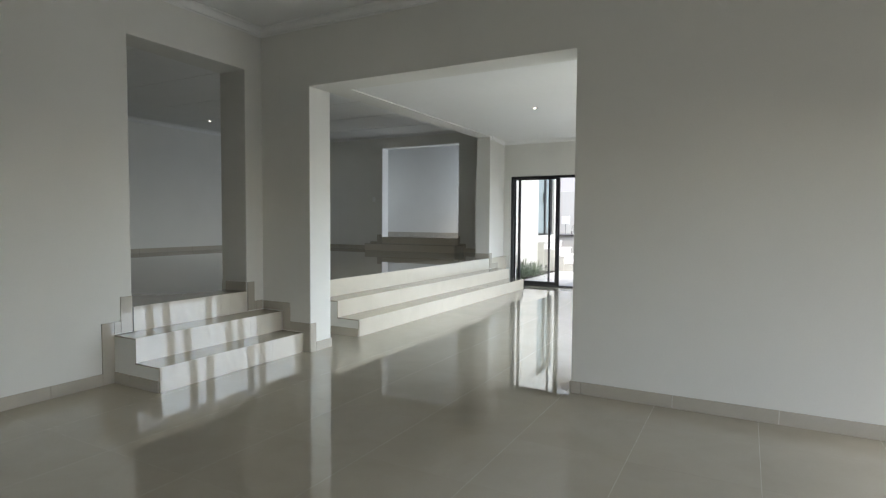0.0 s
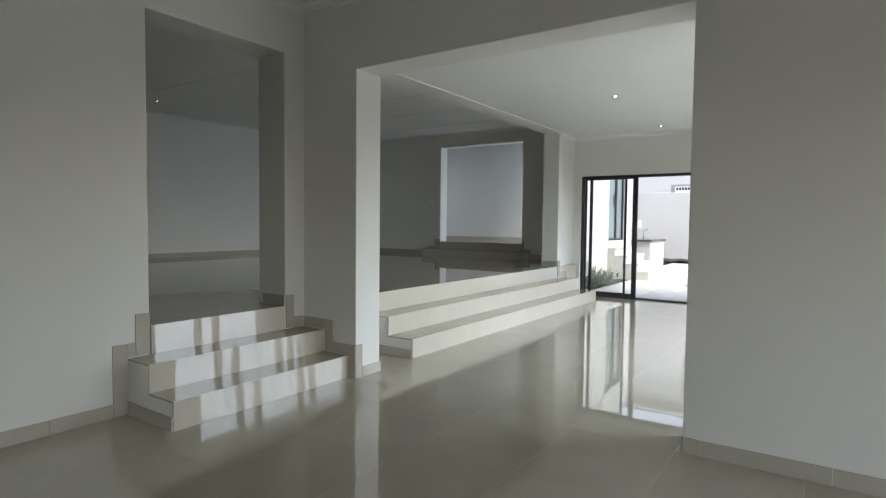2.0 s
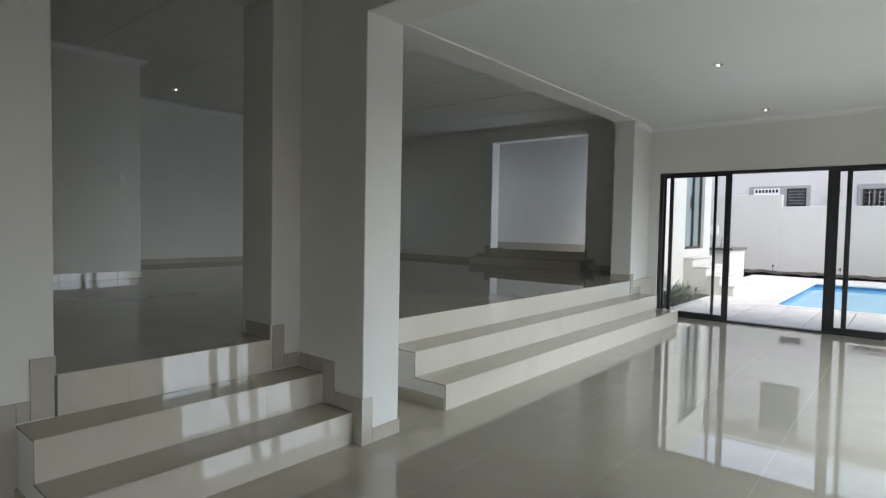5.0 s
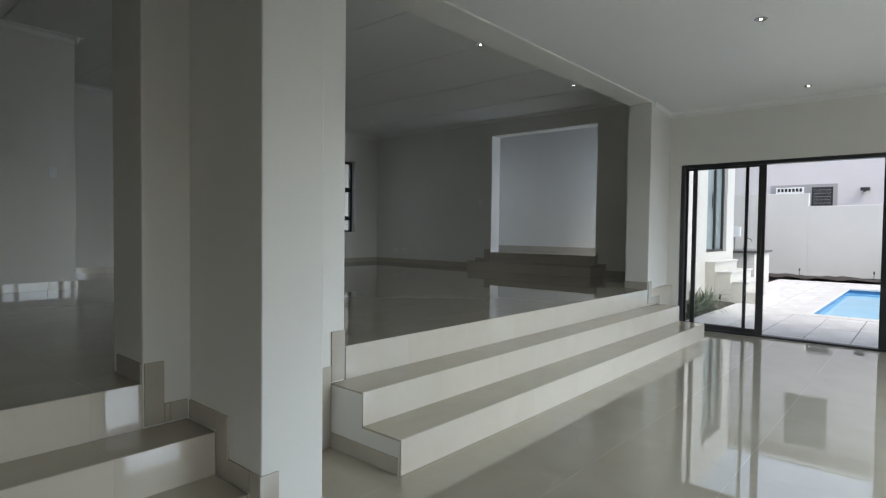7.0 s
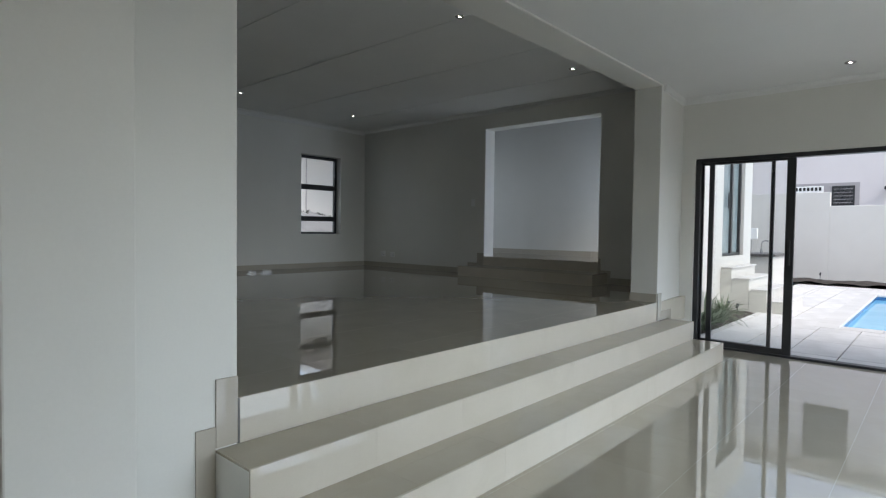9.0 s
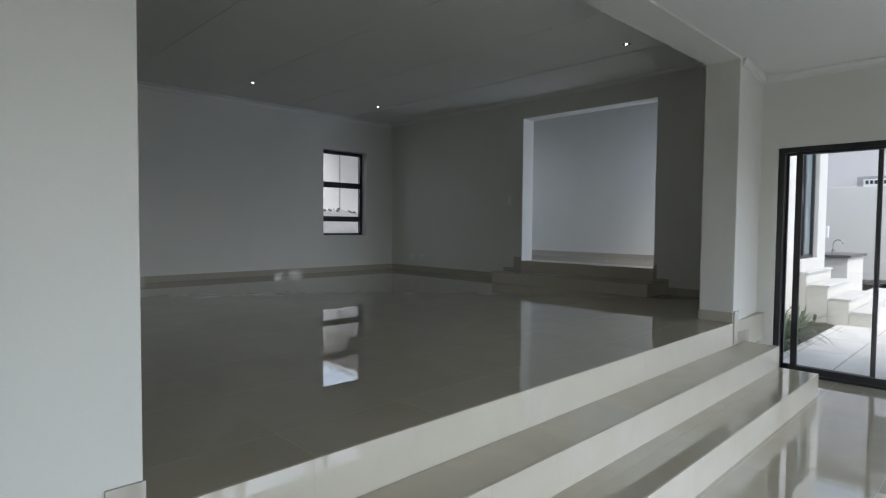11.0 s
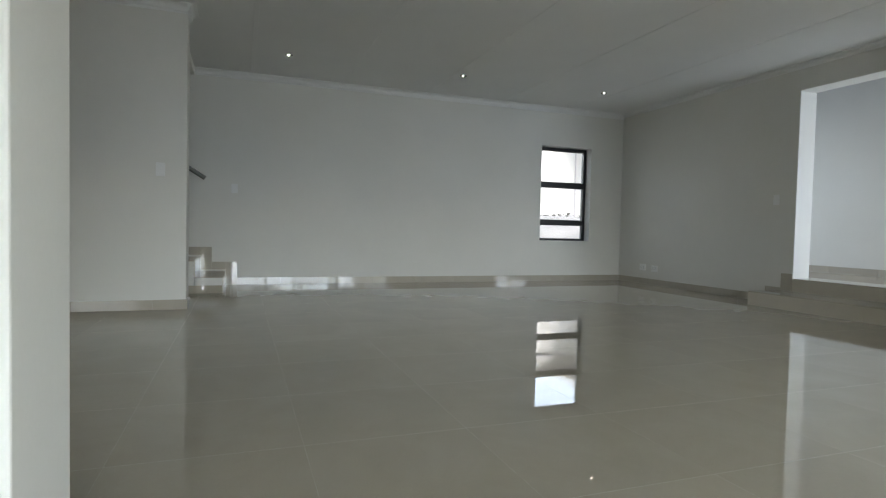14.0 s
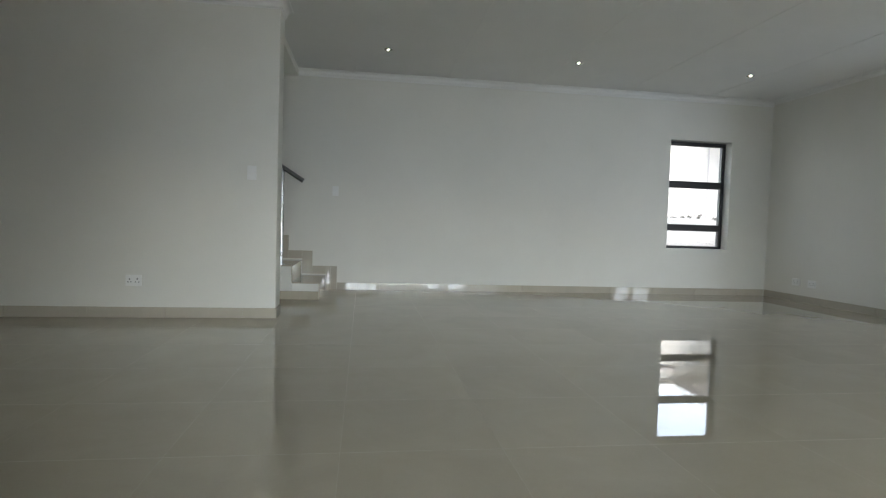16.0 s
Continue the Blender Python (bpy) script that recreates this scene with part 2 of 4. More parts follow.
def wall(name, axis, t0, t1, u0, u1, z0, z1, holes, mat=None):
    """A wall of thickness t0..t1 across the axis, from u0 to u1 along it, with openings (ua, ub, za, zb) cut through."""
    us = sorted({u0, u1, *[h[i] for h in holes for i in (0, 1)]})
    zs = sorted({z0, z1, *[h[i] for h in holes for i in (2, 3)]})

    def solid(i, j):
        if not (0 <= i < len(us) - 1 and 0 <= j < len(zs) - 1):
            return False
        u, z = (us[i] + us[i + 1]) / 2, (zs[j] + zs[j + 1]) / 2
        return not any(a < u < b and c < z < d for a, b, c, d in holes)

    bm = bmesh.new()
    made = {}

    def vert(t, u, z):
        k = (t, u, z)
        if k not in made:
            made[k] = bm.verts.new((t, u, z) if axis == 'x' else (u, t, z))
        return made[k]

    def quad(*ks):
        bm.faces.new([vert(*k) for k in ks])

    for i in range(len(us) - 1):
        for j in range(len(zs) - 1):
            if not solid(i, j):
                continue
            ua, ub, za, zb = us[i], us[i + 1], zs[j], zs[j + 1]
            quad((t0, ua, za), (t0, ub, za), (t0, ub, zb), (t0, ua, zb))
            quad((t1, ua, za), (t1, ua, zb), (t1, ub, zb), (t1, ub, za))
            if not solid(i - 1, j):
                quad((t0, ua, za), (t0, ua, zb), (t1, ua, zb), (t1, ua, za))
            if not solid(i + 1, j):
                quad((t0, ub, za), (t1, ub, za), (t1, ub, zb), (t0, ub, zb))
            if not solid(i, j - 1):
                quad((t0, ua, za), (t1, ua, za), (t1, ub, za), (t0, ub, za))
            if not solid(i, j + 1):
                quad((t0, ua, zb), (t0, ub, zb), (t1, ub, zb), (t1, ua, zb))
    bmesh.ops.recalc_face_normals(bm, faces=bm.faces)
    edges = [e for e in bm.edges if len(e.link_faces) == 2 and e.calc_face_angle(0) > 1.0]
    bmesh.ops.bevel(bm, geom=edges, offset=0.006, segments=2, profile=0.5, affect='EDGES')
    return tagged(put(name, bm, mat or PAINT), kind="structure")


def cornice(name, a, b, into, z, h=0.075):
    """A cove moulding under the ceiling at height z from a to b; into: the way out of the wall."""
    prof = [(0, 0), (0, -h), (0.006, -h), (0.008, -h + 0.010), (0.018, -h + 0.014)]
    for k in range(6):
        ang = math.pi / 2 * k / 5
        prof.append((0.018 + 0.042 * (1 - math.cos(ang)), -h + 0.016 + (h - 0.026) * math.sin(ang)))
    prof += [(0.070, -0.008), (0.072, 0)]
    bm = bmesh.new()
    rows = []
    for p in (a, b):
        rows.append([bm.verts.new((p[0] + into[0] * d, p[1] + into[1] * d, z + e)) for d, e in prof])
    n = len(prof)
    for i in range(n):
        bm.faces.new((rows[0][i], rows[0][(i + 1) % n], rows[1][(i + 1) % n], rows[1][i]))
    bm.faces.new(rows[0])
    bm.faces.new(rows[1][::-1])
    bmesh.ops.recalc_face_normals(bm, faces=bm.faces)
    return tagged(put(name, bm, CEIL), kind="structure")


# ---- plan ----
RISE = 0.182
UP = 0.558            # raised floor
LIVING = 3.06         # ceilings
CORR = 2.80
HIGH = 3.235
ANNEX = 0.858         # annex floor

NORTH = 0.285         # inner face of the thick wall between the levels
north = wall("wall_north", 'y', 0, NORTH, -7.0, 7.32, -0.3, 3.45, [(-1.335, -0.203, 0, 2.640), (0.895, 5.50, 0, 2.785)])
for v in north.data.vertices:      # the stub beside the patio door runs slightly out of square
    if v.co.x > 7.0 and v.co.y < 0.1:
        v.co.y += 0.165
    if -0.25 < v.co.x < 0.93 and v.co.y > 0.2:     # the pier between the openings is a little thicker
        v.co.y += 0.05
wall("wall_cross", 'x', 0, 0.29, -6.9, 0, 0, 3.45, [(-3.078, -0.608, 0, 2.465)])
wall("wall_east", 'x', 6.37, 6.60, -4.3, 0.10, 0, 3.45, [(-3.07, -0.066, 0, 2.12)])
wall("wall_corridor_south", 'y', -4.53, -4.3, 0.29, 6.60, 0, 3.45, [(1.0, 6.0, 0, 2.10)])
wall("wall_living_south", 'y', -7.13, -6.9, -7.0, 0.29, 0, 3.45, [(-3.9, -0.5, 0, 2.10)])
wall("wall_living_west", 'x', -7.23, -7.0, -7.13, NORTH, 0, 3.45, [(-6.5, -3.9, 0, 2.10)])
wall("wall_far", 'y', 6.54, 6.81, -4.5, 7.30, 0, 3.45, [(5.585, 6.478, 1.182, 2.646)])
wall("wall_annex", 'x', 7.07, 7.32, NORTH, 6.54, -0.3, 3.45, [(1.445, 3.478, ANNEX - 0.006, 2.95)])
wall("wall_block", 'y', 4.40, 4.65, -4.5, 0.79, UP, 3.45, [])
wall("wall_raised_west", 'x', -4.73, -4.5, NORTH, 6.81, 0, 3.45, [])
wall("wall_annex_back", 'x', 8.65, 8.87, 0.98, 6.2, ANNEX - 0.2, 3.60, [])
wall("wall_annex_north", 'y', 6.2, 6.4, 7.32, 8.87, ANNEX - 0.2, 3.60, [(7.4, 8.5, ANNEX + 0.1, 2.95)])
wall("wall_wing", 'y', 0.75, 0.98, 7.32, 12.40, -0.3, 3.50,
     [(7.4, 8.5, ANNEX + 0.1, 2.95), (10.45, 11.85, 0.87, 2.95)], RENDER)
wall("wall_wing_end", 'x', 12.17, 12.40, 0.98, 9.0, -0.3, 3.50, [], RENDER)

# ceilings with their cover strips
def ceiling(name, x0, x1, y0, y1, z, strips=()):
    bm = add_box(bmesh.new(), (x0, y0, z), (x1, y1, z + 0.12))
    for x in strips:
        add_box(bm, (x - 0.022, y0 + 0.07, z - 0.004), (x + 0.022, y1 - 0.07, z + 0.001), 0.0015)
    return tagged(put(name, bm, CEIL), kind="structure")


ceiling("ceiling_living", -7.0, 0, -6.9, 0, LIVING)
ceiling("ceiling_corridor", 0.29, 6.37, -4.3, 0.10, CORR)
ceiling("ceiling_raised", -4.5, 7.07, NORTH, 6.54, HIGH, [1.36 + 1.18 * k for k in range(-4, 5)])
ceiling("ceiling_annex", 7.32, 8.65, 0.98, 6.2, 3.50)
tagged(box("roof_slab", (-7.4, -7.4, 3.45), (7.32, 7.0, 3.6), RENDER), kind="structure")
tagged(box("roof_slab_wing", (7.325, 0.75, 3.50), (12.4, 9.0, 3.66), RENDER), kind="structure")

cornice("cornice_living_north", (-7, 0), (0, 0), (0, -1), LIVING)
cornice("cornice_living_cross", (0, 0), (0, -6.9), (-1, 0), LIVING)
cornice("cornice_corridor_north", (5.56, 0.005), (6.37, 0.078), (0, -1), CORR + 0.02, 0.085)
cornice("cornice_corridor_east", (6.37, 0.08), (6.37, -4.3), (-1, 0), CORR, 0.06)
cornice("cornice_far", (0.70, 6.54), (7.07, 6.54), (0, -1), HIGH)
cornice("cornice_block", (-4.5, 4.40), (0.79, 4.40), (0, -1), HIGH)
cornice("cornice_block_end", (0.79, 4.33), (0.79, 4.65), (1, 0), HIGH)
cornice("cornice_annex_wall", (7.07, NORTH), (7.07, 6.54), (-1, 0), HIGH, 0.05)

# plaster bulkhead over the stair
tagged(box("bulkhead_stair", (-4.5, 4.65, 3.15), (0.70, 6.54, HIGH), PAINT, bevel=0.004), kind="structure")


# ---- openings with frames ----
def sash(name, parent, y0, y1, x, z0, z1, left, right, rail=0.06, depth=0.032):
    """A glazed sliding leaf in the plane x, with its stiles, rails and pane."""
    leaf = new(name)
    leaf.parent = parent
    hi, lo = max(y0, y1), min(y0, y1)
    d = depth / 2
    box("stile", (x - d, hi - left, z0), (x + d, hi, z1), BRONZE, leaf, 0.003)
    box("stile", (x - d, lo, z0), (x + d, lo + right, z1), BRONZE, leaf, 0.003)
    box("rail", (x - d, lo + right, z0), (x + d, hi - left, z0 + rail), BRONZE, leaf, 0.003)
    box("rail", (x - d, lo + right, z1 - rail * 0.4), (x + d, hi - left, z1), BRONZE, leaf, 0.003)
    pane = box("pane", (x - 0.003, lo + right - 0.01, z0 + rail - 0.01), (x + 0.003, hi - left + 0.01, z1 - rail * 0.4 + 0.01), GLASS, leaf)
    pane.visible_shadow = False
    return leaf


def patio_door():
    d = thing("door_1", "dark bronze aluminium sliding patio door standing open", "door", kind="structure")
    x0, x1, ya, yb, top = 6.395, 6.505, -3.07, -0.066, 2.12
    box("frame_jamb", (x0, yb - 0.052, 0.0), (x1, yb, top), BRONZE, d, 0.003)
    box("frame_jamb", (x0, ya, 0.0), (x1, ya + 0.060, top), BRONZE, d, 0.003)
    box("frame_head", (x0, ya + 0.060, top - 0.045), (x1, yb - 0.052, top), BRONZE, d, 0.003)
    box("track", (x0, ya + 0.060, -0.004), (x1, yb - 0.052, 0.024), BRONZE, d, 0.003)
    z0, z1 = 0.024, top - 0.045
    sash("fixed_leaf", d, -0.119, -0.845, 6.475, z0, z1, 0.02, 0.036)
    near = sash("sliding_leaf", d, -0.208, -1.042, 6.430, z0, z1, 0.052, 0.080)
    sash("fixed_leaf", d, -2.345, -3.010, 6.475, z0, z1, 0.055, 0.02)
    sash("sliding_leaf", d, -2.150, -2.985, 6.430, z0, z1, 0.125, 0.055)
    for z in (0.98, 1.18):
        box("handle_post", (6.400, -1.010, z), (6.4145, -0.994, z + 0.016), BRONZE, near, 0.002)
    box("pull_handle", (6.390, -1.014, 0.96), (6.402, -0.990, 1.22), BRONZE, near, 0.005)
    return d


patio_door()


def far_window():
    w = thing("window_1", "tall dark aluminium window with three stacked panes", "window", kind="structure")
    x0, x1, z0, z1, y = 5.588, 6.475, 1.185, 2.643, 6.70
    d = 0.03
    box("frame_jamb", (x0, y - d, z0), (x0 + 0.03, y + d, z1), BRONZE, w, 0.003)
    box("frame_jamb", (x1 - 0.05, y - d, z0), (x1, y + d, z1), BRONZE, w, 0.003)
    box("frame_head", (x0 + 0.03, y - d, z1 - 0.05), (x1 - 0.05, y + d, z1), BRONZE, w, 0.003)
    box("frame_sill", (x0 + 0.03, y - d, z0), (x1 - 0.05, y + d, z0 + 0.035), BRONZE, w, 0.003)
    for a, b in ((2.015, 2.11), (1.425, 1.515)):
        box("transom", (x0 + 0.03, y - d, a), (x1 - 0.05, y + d, b), BRONZE, w, 0.003)
    for a, b in ((z0 + 0.035, 1.425), (1.515, 2.015), (2.11, z1 - 0.05)):
        p = box("pane", (x0 + 0.028, y - 0.003, a - 0.002), (x1 - 0.048, y + 0.003, b + 0.002), GLASS, w)
        p.visible_shadow = False
    box("window_sill", (x0 - 0.0, 6.545, z0 - 0.018), (x1 + 0.0, y - d, z0 - 0.001), PAINT, w, 0.003)
    return w


far_window()


def glazing(name, axis, at, u0, u1, posts, z0, z1, label):
    """A plain glazed opening: posts and rails only, its leaves pushed open."""
    g = thing(name, label, "window", kind="structure")

    def bar(n, ua, ub, za, zb):
        lo = (at - 0.04, ua, za) if axis == 'x' else (ua, at - 0.04, za)
        hi = (at + 0.04, ub, zb) if axis == 'x' else (ub, at + 0.04, zb)
        box(n, lo, hi, BRONZE, g, 0.003)

    bar("head", u0 + 0.05, u1 - 0.05, z1 - 0.05, z1)
    bar("track", u0 + 0.05, u1 - 0.05, z0, z0 + 0.03)
    bar("jamb", u0, u0 + 0.05, z0, z1)
    bar("jamb", u1 - 0.05, u1, z0, z1)
    for u in posts:
        bar("post", u - 0.045, u + 0.045, z0 + 0.03, z1 - 0.05)
    return g


glazing("window_2", 'y', -4.415, 1.0, 6.0, (1.75, 2.05, 2.9, 3.15, 4.05, 4.25, 5.1), 0.002, 2.098, "dark aluminium sliding doors facing the garden")
glazing("window_3", 'y', -7.015, -3.9, -0.5, (-3.1, -2.9, -2.2, -1.5, -1.3), 0.002, 2.098, "dark aluminium sliding doors of the living room")
glazing("window_4", 'x', -7.115, -6.5, -3.9, (-5.6, -4.8), 0.002, 2.098, "dark aluminium sliding doors on the end wall")
glazing("window_5", 'y', 0.93, 7.4, 8.5, (7.95,), ANNEX + 0.102, 2.948, "dark aluminium window of the annex")
# Unseen window, added only as the opening for the annex fill lamp.
glazing("window_6_added", 'y', 6.25, 7.4, 8.5, (7.95,), ANNEX + 0.102, 2.948, "added dark aluminium window, unseen, holding the annex fill lamp")


# ---- steps between the levels ----
TILES = {}
LAID = random.Random(21)   # uneven hand-laying of the skirting


def slab_mesh(sx, sy, sz, mat, ch=0.0002):
    """A tile of the given size about its centre, its upper edges chamfered; alike tiles share one mesh."""
    key = (round(sx, 3), round(sy, 3), round(sz, 3), mat.name)
    if key not in TILES:
        bm = bmesh.new()
        x, y, z = sx / 2, sy / 2, sz / 2
        rings = []
        for dx, h in ((0, -z), (0, z - ch), (ch, z)):
            rings.append([bm.verts.new((s * (x - dx), t * (y - dx), h)) for s, t in ((-1, -1), (1, -1), (1, 1), (-1, 1))])
        bm.faces.new(rings[0][::-1])
        bm.faces.new(rings[2])
        for a, b in ((0, 1), (1, 2)):
            for i in range(4):
                j = (i + 1) % 4
                bm.faces.new((rings[a][i], rings[a][j], rings[b][j], rings[b][i]))
        me = bpy.data.meshes.new("tile")
        bm.to_mesh(me)
        bm.free()
        me.materials.append(mat)
        TILES[key] = me
    return TILES[key]


def tile(name, parent, place, size, mat, turn=(0, 0, 0)):
    ob = new(name, slab_mesh(*size, mat))
    ob.parent = parent
    ob.location = place
    ob.rotation_euler = turn
    return ob


def cuts(a, b, phase, pitch):
    k = math.ceil((a - phase) / pitch + 1e-6)
    out = [a]
    while phase + k * pitch < b - 0.02:
        if phase + k * pitch > a + 0.02:
            out.append(phase + k * pitch)
        k += 1
    return out + [b]


PITCH, GAP, THICK = 0.612, 0.0014, 0.011


def tile_floor(parent, x0, x1, y0, y1, z, px, py, pitch=PITCH, gap=GAP, mat=None, name="tile", thick=THICK, pitch_y=None, skip=(), cross=1.0):
    xs, ys = cuts(x0, x1, px, pitch), cuts(y0, y1, py, pitch_y or pitch)
    for a, b in zip(xs, xs[1:]):
        for c, d in zip(ys, ys[1:]):
            if any(u0 < (a + b) / 2 < u1 and v0 < (c + d) / 2 < v1 for u0, u1, v0, v1 in skip):
                continue
            tile(name, parent, ((a + b) / 2, (c + d) / 2, z - thick / 2), (b - a - gap * cross, d - c - gap, thick), mat or TILE)


def facing_tiles(parent, name, axis, at, out, u0, u1, z0, z1, mat, phase=0.82, gap=0.0003, thick=0.010, lean=0.0):
    """Upright tiles on a wall or riser. at: the wall's face; out: +1 or -1, the way that the tiles face along the axis."""
    us = cuts(u0, u1, phase, PITCH)
    for a, b in zip(us, us[1:]):
        c, h = (a + b) / 2, z1 - z0
        tilt, skew = radians(LAID.uniform(-lean, lean)), radians(LAID.uniform(-lean, lean)) * 0.35
        if axis == 'y':
            tile(name, parent, (c, at + out * thick / 2, (z0 + z1) / 2), (b - a - gap, h, thick), mat,
                 ((radians(90) if out < 0 else radians(-90)) + tilt, 0, skew))
        else:
            tile(name, parent, (at + out * thick / 2, c, (z0 + z1) / 2), (h, b - a - gap, thick), mat, (0, radians(90) * out + tilt, skew))


def flight(name, label, x0, x1, fronts, wall_y, top_x, open_left, open_right):
    """Broad steps against the wall: two free steps and the riser of the raised floor."""
    s = thing(name, label, "steps", at=(0, 0, 0))
    bm = bmesh.new()
    a = x0 + (0.0 if open_left else 0.002)
    b = x1 - (0.0 if open_right else 0.002)
    ys = list(fronts) + [wall_y]
    for i, y in enumerate(fronts):
        add_box(bm, (a, y + 0.010, 0.0005 if i == 0 else i * RISE - THICK), (b, wall_y - 0.001, (i + 1) * RISE - THICK))
        for free, x, o in ((open_left, x0, 1), (open_right, x1, -1)):
            if free:
                lo, hi = sorted((x, x + o * 0.0095))
                back = fronts[i + 1] + 0.0095 if i + 1 < len(fronts) else wall_y - 0.001
                box("tread_edge", (lo, y + 0.0102, (i + 1) * RISE - THICK), (hi, back, (i + 1) * RISE - 0.0004), TILE, s)
    put("core", bm, PAINT, s, "white painted plaster side")
    for i, y in enumerate(fronts):
        z = (i + 1) * RISE
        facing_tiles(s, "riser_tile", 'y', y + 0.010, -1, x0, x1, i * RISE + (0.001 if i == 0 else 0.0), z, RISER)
        tile_floor(s, x0 + (0.0097 if open_left else 0), x1 - (0.0097 if open_right else 0), y + 0.0105, wall_y - 0.001 if i == len(fronts) - 1 else ys[i + 1] + 0.009, z, 0.82, 100, mat=TILE, name="tread_tile", gap=0.0006)
    z = (len(fronts)) * RISE
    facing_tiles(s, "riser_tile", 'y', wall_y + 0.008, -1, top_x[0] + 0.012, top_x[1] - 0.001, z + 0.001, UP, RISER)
    box("edge_trim", (top_x[0] + 0.002, wall_y - 0.003, z + 0.001), (top_x[0] + 0.011, wall_y + 0.006, UP - 0.001), TRIM, s)
    for free, x, o in ((open_left, x0, -1), (open_right, x1, 1)):
        if free:
            facing_tiles(s, "side_skirting", 'x', x, o, fronts[0] + 0.012, -0.012, 0.001, 0.085, SKIRT, phase=50)
    return s


flight("steps_wide", "broad polished cream porcelain steps up to the raised room", 0.80, 5.79, (-0.57, -0.28), 0.0, (0.895, 5.50), True, True)
flight("steps_small", "polished cream porcelain steps up through the narrow opening", -1.48, -0.012, (-0.535, -0.265), 0.0, (-1.335, -0.20), True, False)


# ---- skirting ----
def skirt(name, axis, at, out, runs):
    """Skirting tiles along a wall face. runs: (u0, u1, z0, z1) pieces."""
    b = thing(name, "", "", kind="structure")
    for u0, u1, z0, z1 in runs:
        facing_tiles(b, "skirting_tile", axis, at, out, u0, u1, z0, z1, SKIRT, phase=0.52, gap=0.0025, lean=0.35)
    return b


H = 0.088
skirt("baseboard_living_north", 'y', 0, -1, [(-7.0, -1.575, 0.001, H), (-1.575, -1.482, 0.001, 0.46), (-1.482, -1.43, 0.372, 0.46),
                                              (-1.43, -1.338, 0.372, 0.645), (-0.198, -0.115, 0.372, 0.645), (-0.115, -0.012, 0.372, 0.455)])
skirt("baseboard_living_cross", 'x', 0, -1, [(-6.9, -3.08, 0.001, H), (-0.605, -0.537, 0.001, 0.272), (-0.537, -0.36, 0.187, 0.272), (-0.36, -0.265, 0.187, 0.45), (-0.265, -0.012, 0.372, 0.45)])
skirt("baseboard_cross_jamb", 'y', -0.605, -1, [(-0.010, 0.075, 0.001, 0.272), (0.075, 0.30, 0.001, H)])
skirt("baseboard_cross_jamb_south", 'y', -3.078, 1, [(-0.010, 0.30, 0.001, H)])
skirt("baseboard_cross_back", 'x', 0.29, 1, [(-4.3, -3.078, 0.001, H), (-0.595, -0.012, 0.001, H)])
skirt("baseboard_corridor_north", 'y', 0, -1, [(0.302, 0.715, 0.001, H), (0.715, 0.798, 0.001, 0.46), (0.798, 0.893, 0.372, 0.655),
                                                (5.502, 5.60, 0.372, 0.655), (5.60, 5.80, 0.372, 0.46), (5.80, 5.89, 0.001, 0.46)])
skirt("baseboard_stub", 'y', 0.045, -1, [(5.89, 6.37, 0.001, H)])
skirt("baseboard_corridor_east", 'x', 6.37, -1, [(-4.3, -3.075, 0.001, H), (-0.064, 0.03, 0.001, H)])
skirt("baseboard_opening_jamb", 'x', -0.20, -1, [(0.004, NORTH, UP + 0.001, UP + H)])
skirt("baseboard_opening_jamb_west", 'x', -1.335, 1, [(0.012, NORTH, UP + 0.001, UP + H)])
skirt("baseboard_wide_jamb_west", 'x', 0.895, 1, [(0.012, NORTH + 0.05, UP + 0.001, UP + H)])
skirt("baseboard_wide_jamb_east", 'x', 5.50, -1, [(0.004, NORTH, UP + 0.001, UP + H)])
skirt("baseboard_pier", 'y', NORTH + 0.05, 1, [(-0.20, 0.895, UP + 0.001, UP + H)])
skirt("baseboard_raised_south", 'y', NORTH, 1, [(-4.5, -1.335, UP + 0.001, UP + H), (5.50, 7.06, UP + 0.001, UP + H)])
skirt("baseboard_far", 'y', 6.54, -1, [(1.21, 7.058, UP + 0.001, UP + H), (1.075, 1.21, UP + 0.001, 0.85), (0.91, 1.075, 0.752, 0.85), (0.785, 0.91, 0.752, 1.035),
                                       (0.62, 0.785, 0.937, 1.035), (0.495, 0.62, 0.937, 1.22), (0.33, 0.495, 1.122, 1.22)])
skirt("baseboard_annex_wall", 'x', 7.07, -1, [(NORTH + 0.012, 1.25, UP + 0.001, UP + H), (1.25, 1.40, UP + 0.001, 0.745), (1.40, 1.443, 0.709, 0.91),
                                               (3.48, 3.62, 0.709, 0.91), (3.62, 3.82, UP + 0.001, 0.745), (3.82, 6.528, UP + 0.001, UP + H)])
skirt("baseboard_block", 'y', 4.40, -1, [(-4.5, 0.80, UP + 0.001, UP + H)])
skirt("baseboard_block_end", 'x', 0.79, 1, [(4.40, 4.65, UP + 0.001, UP + H)])
skirt("baseboard_annex_back", 'x', 8.65, -1, [(0.98, 6.2, ANNEX + 0.001, ANNEX + H)])

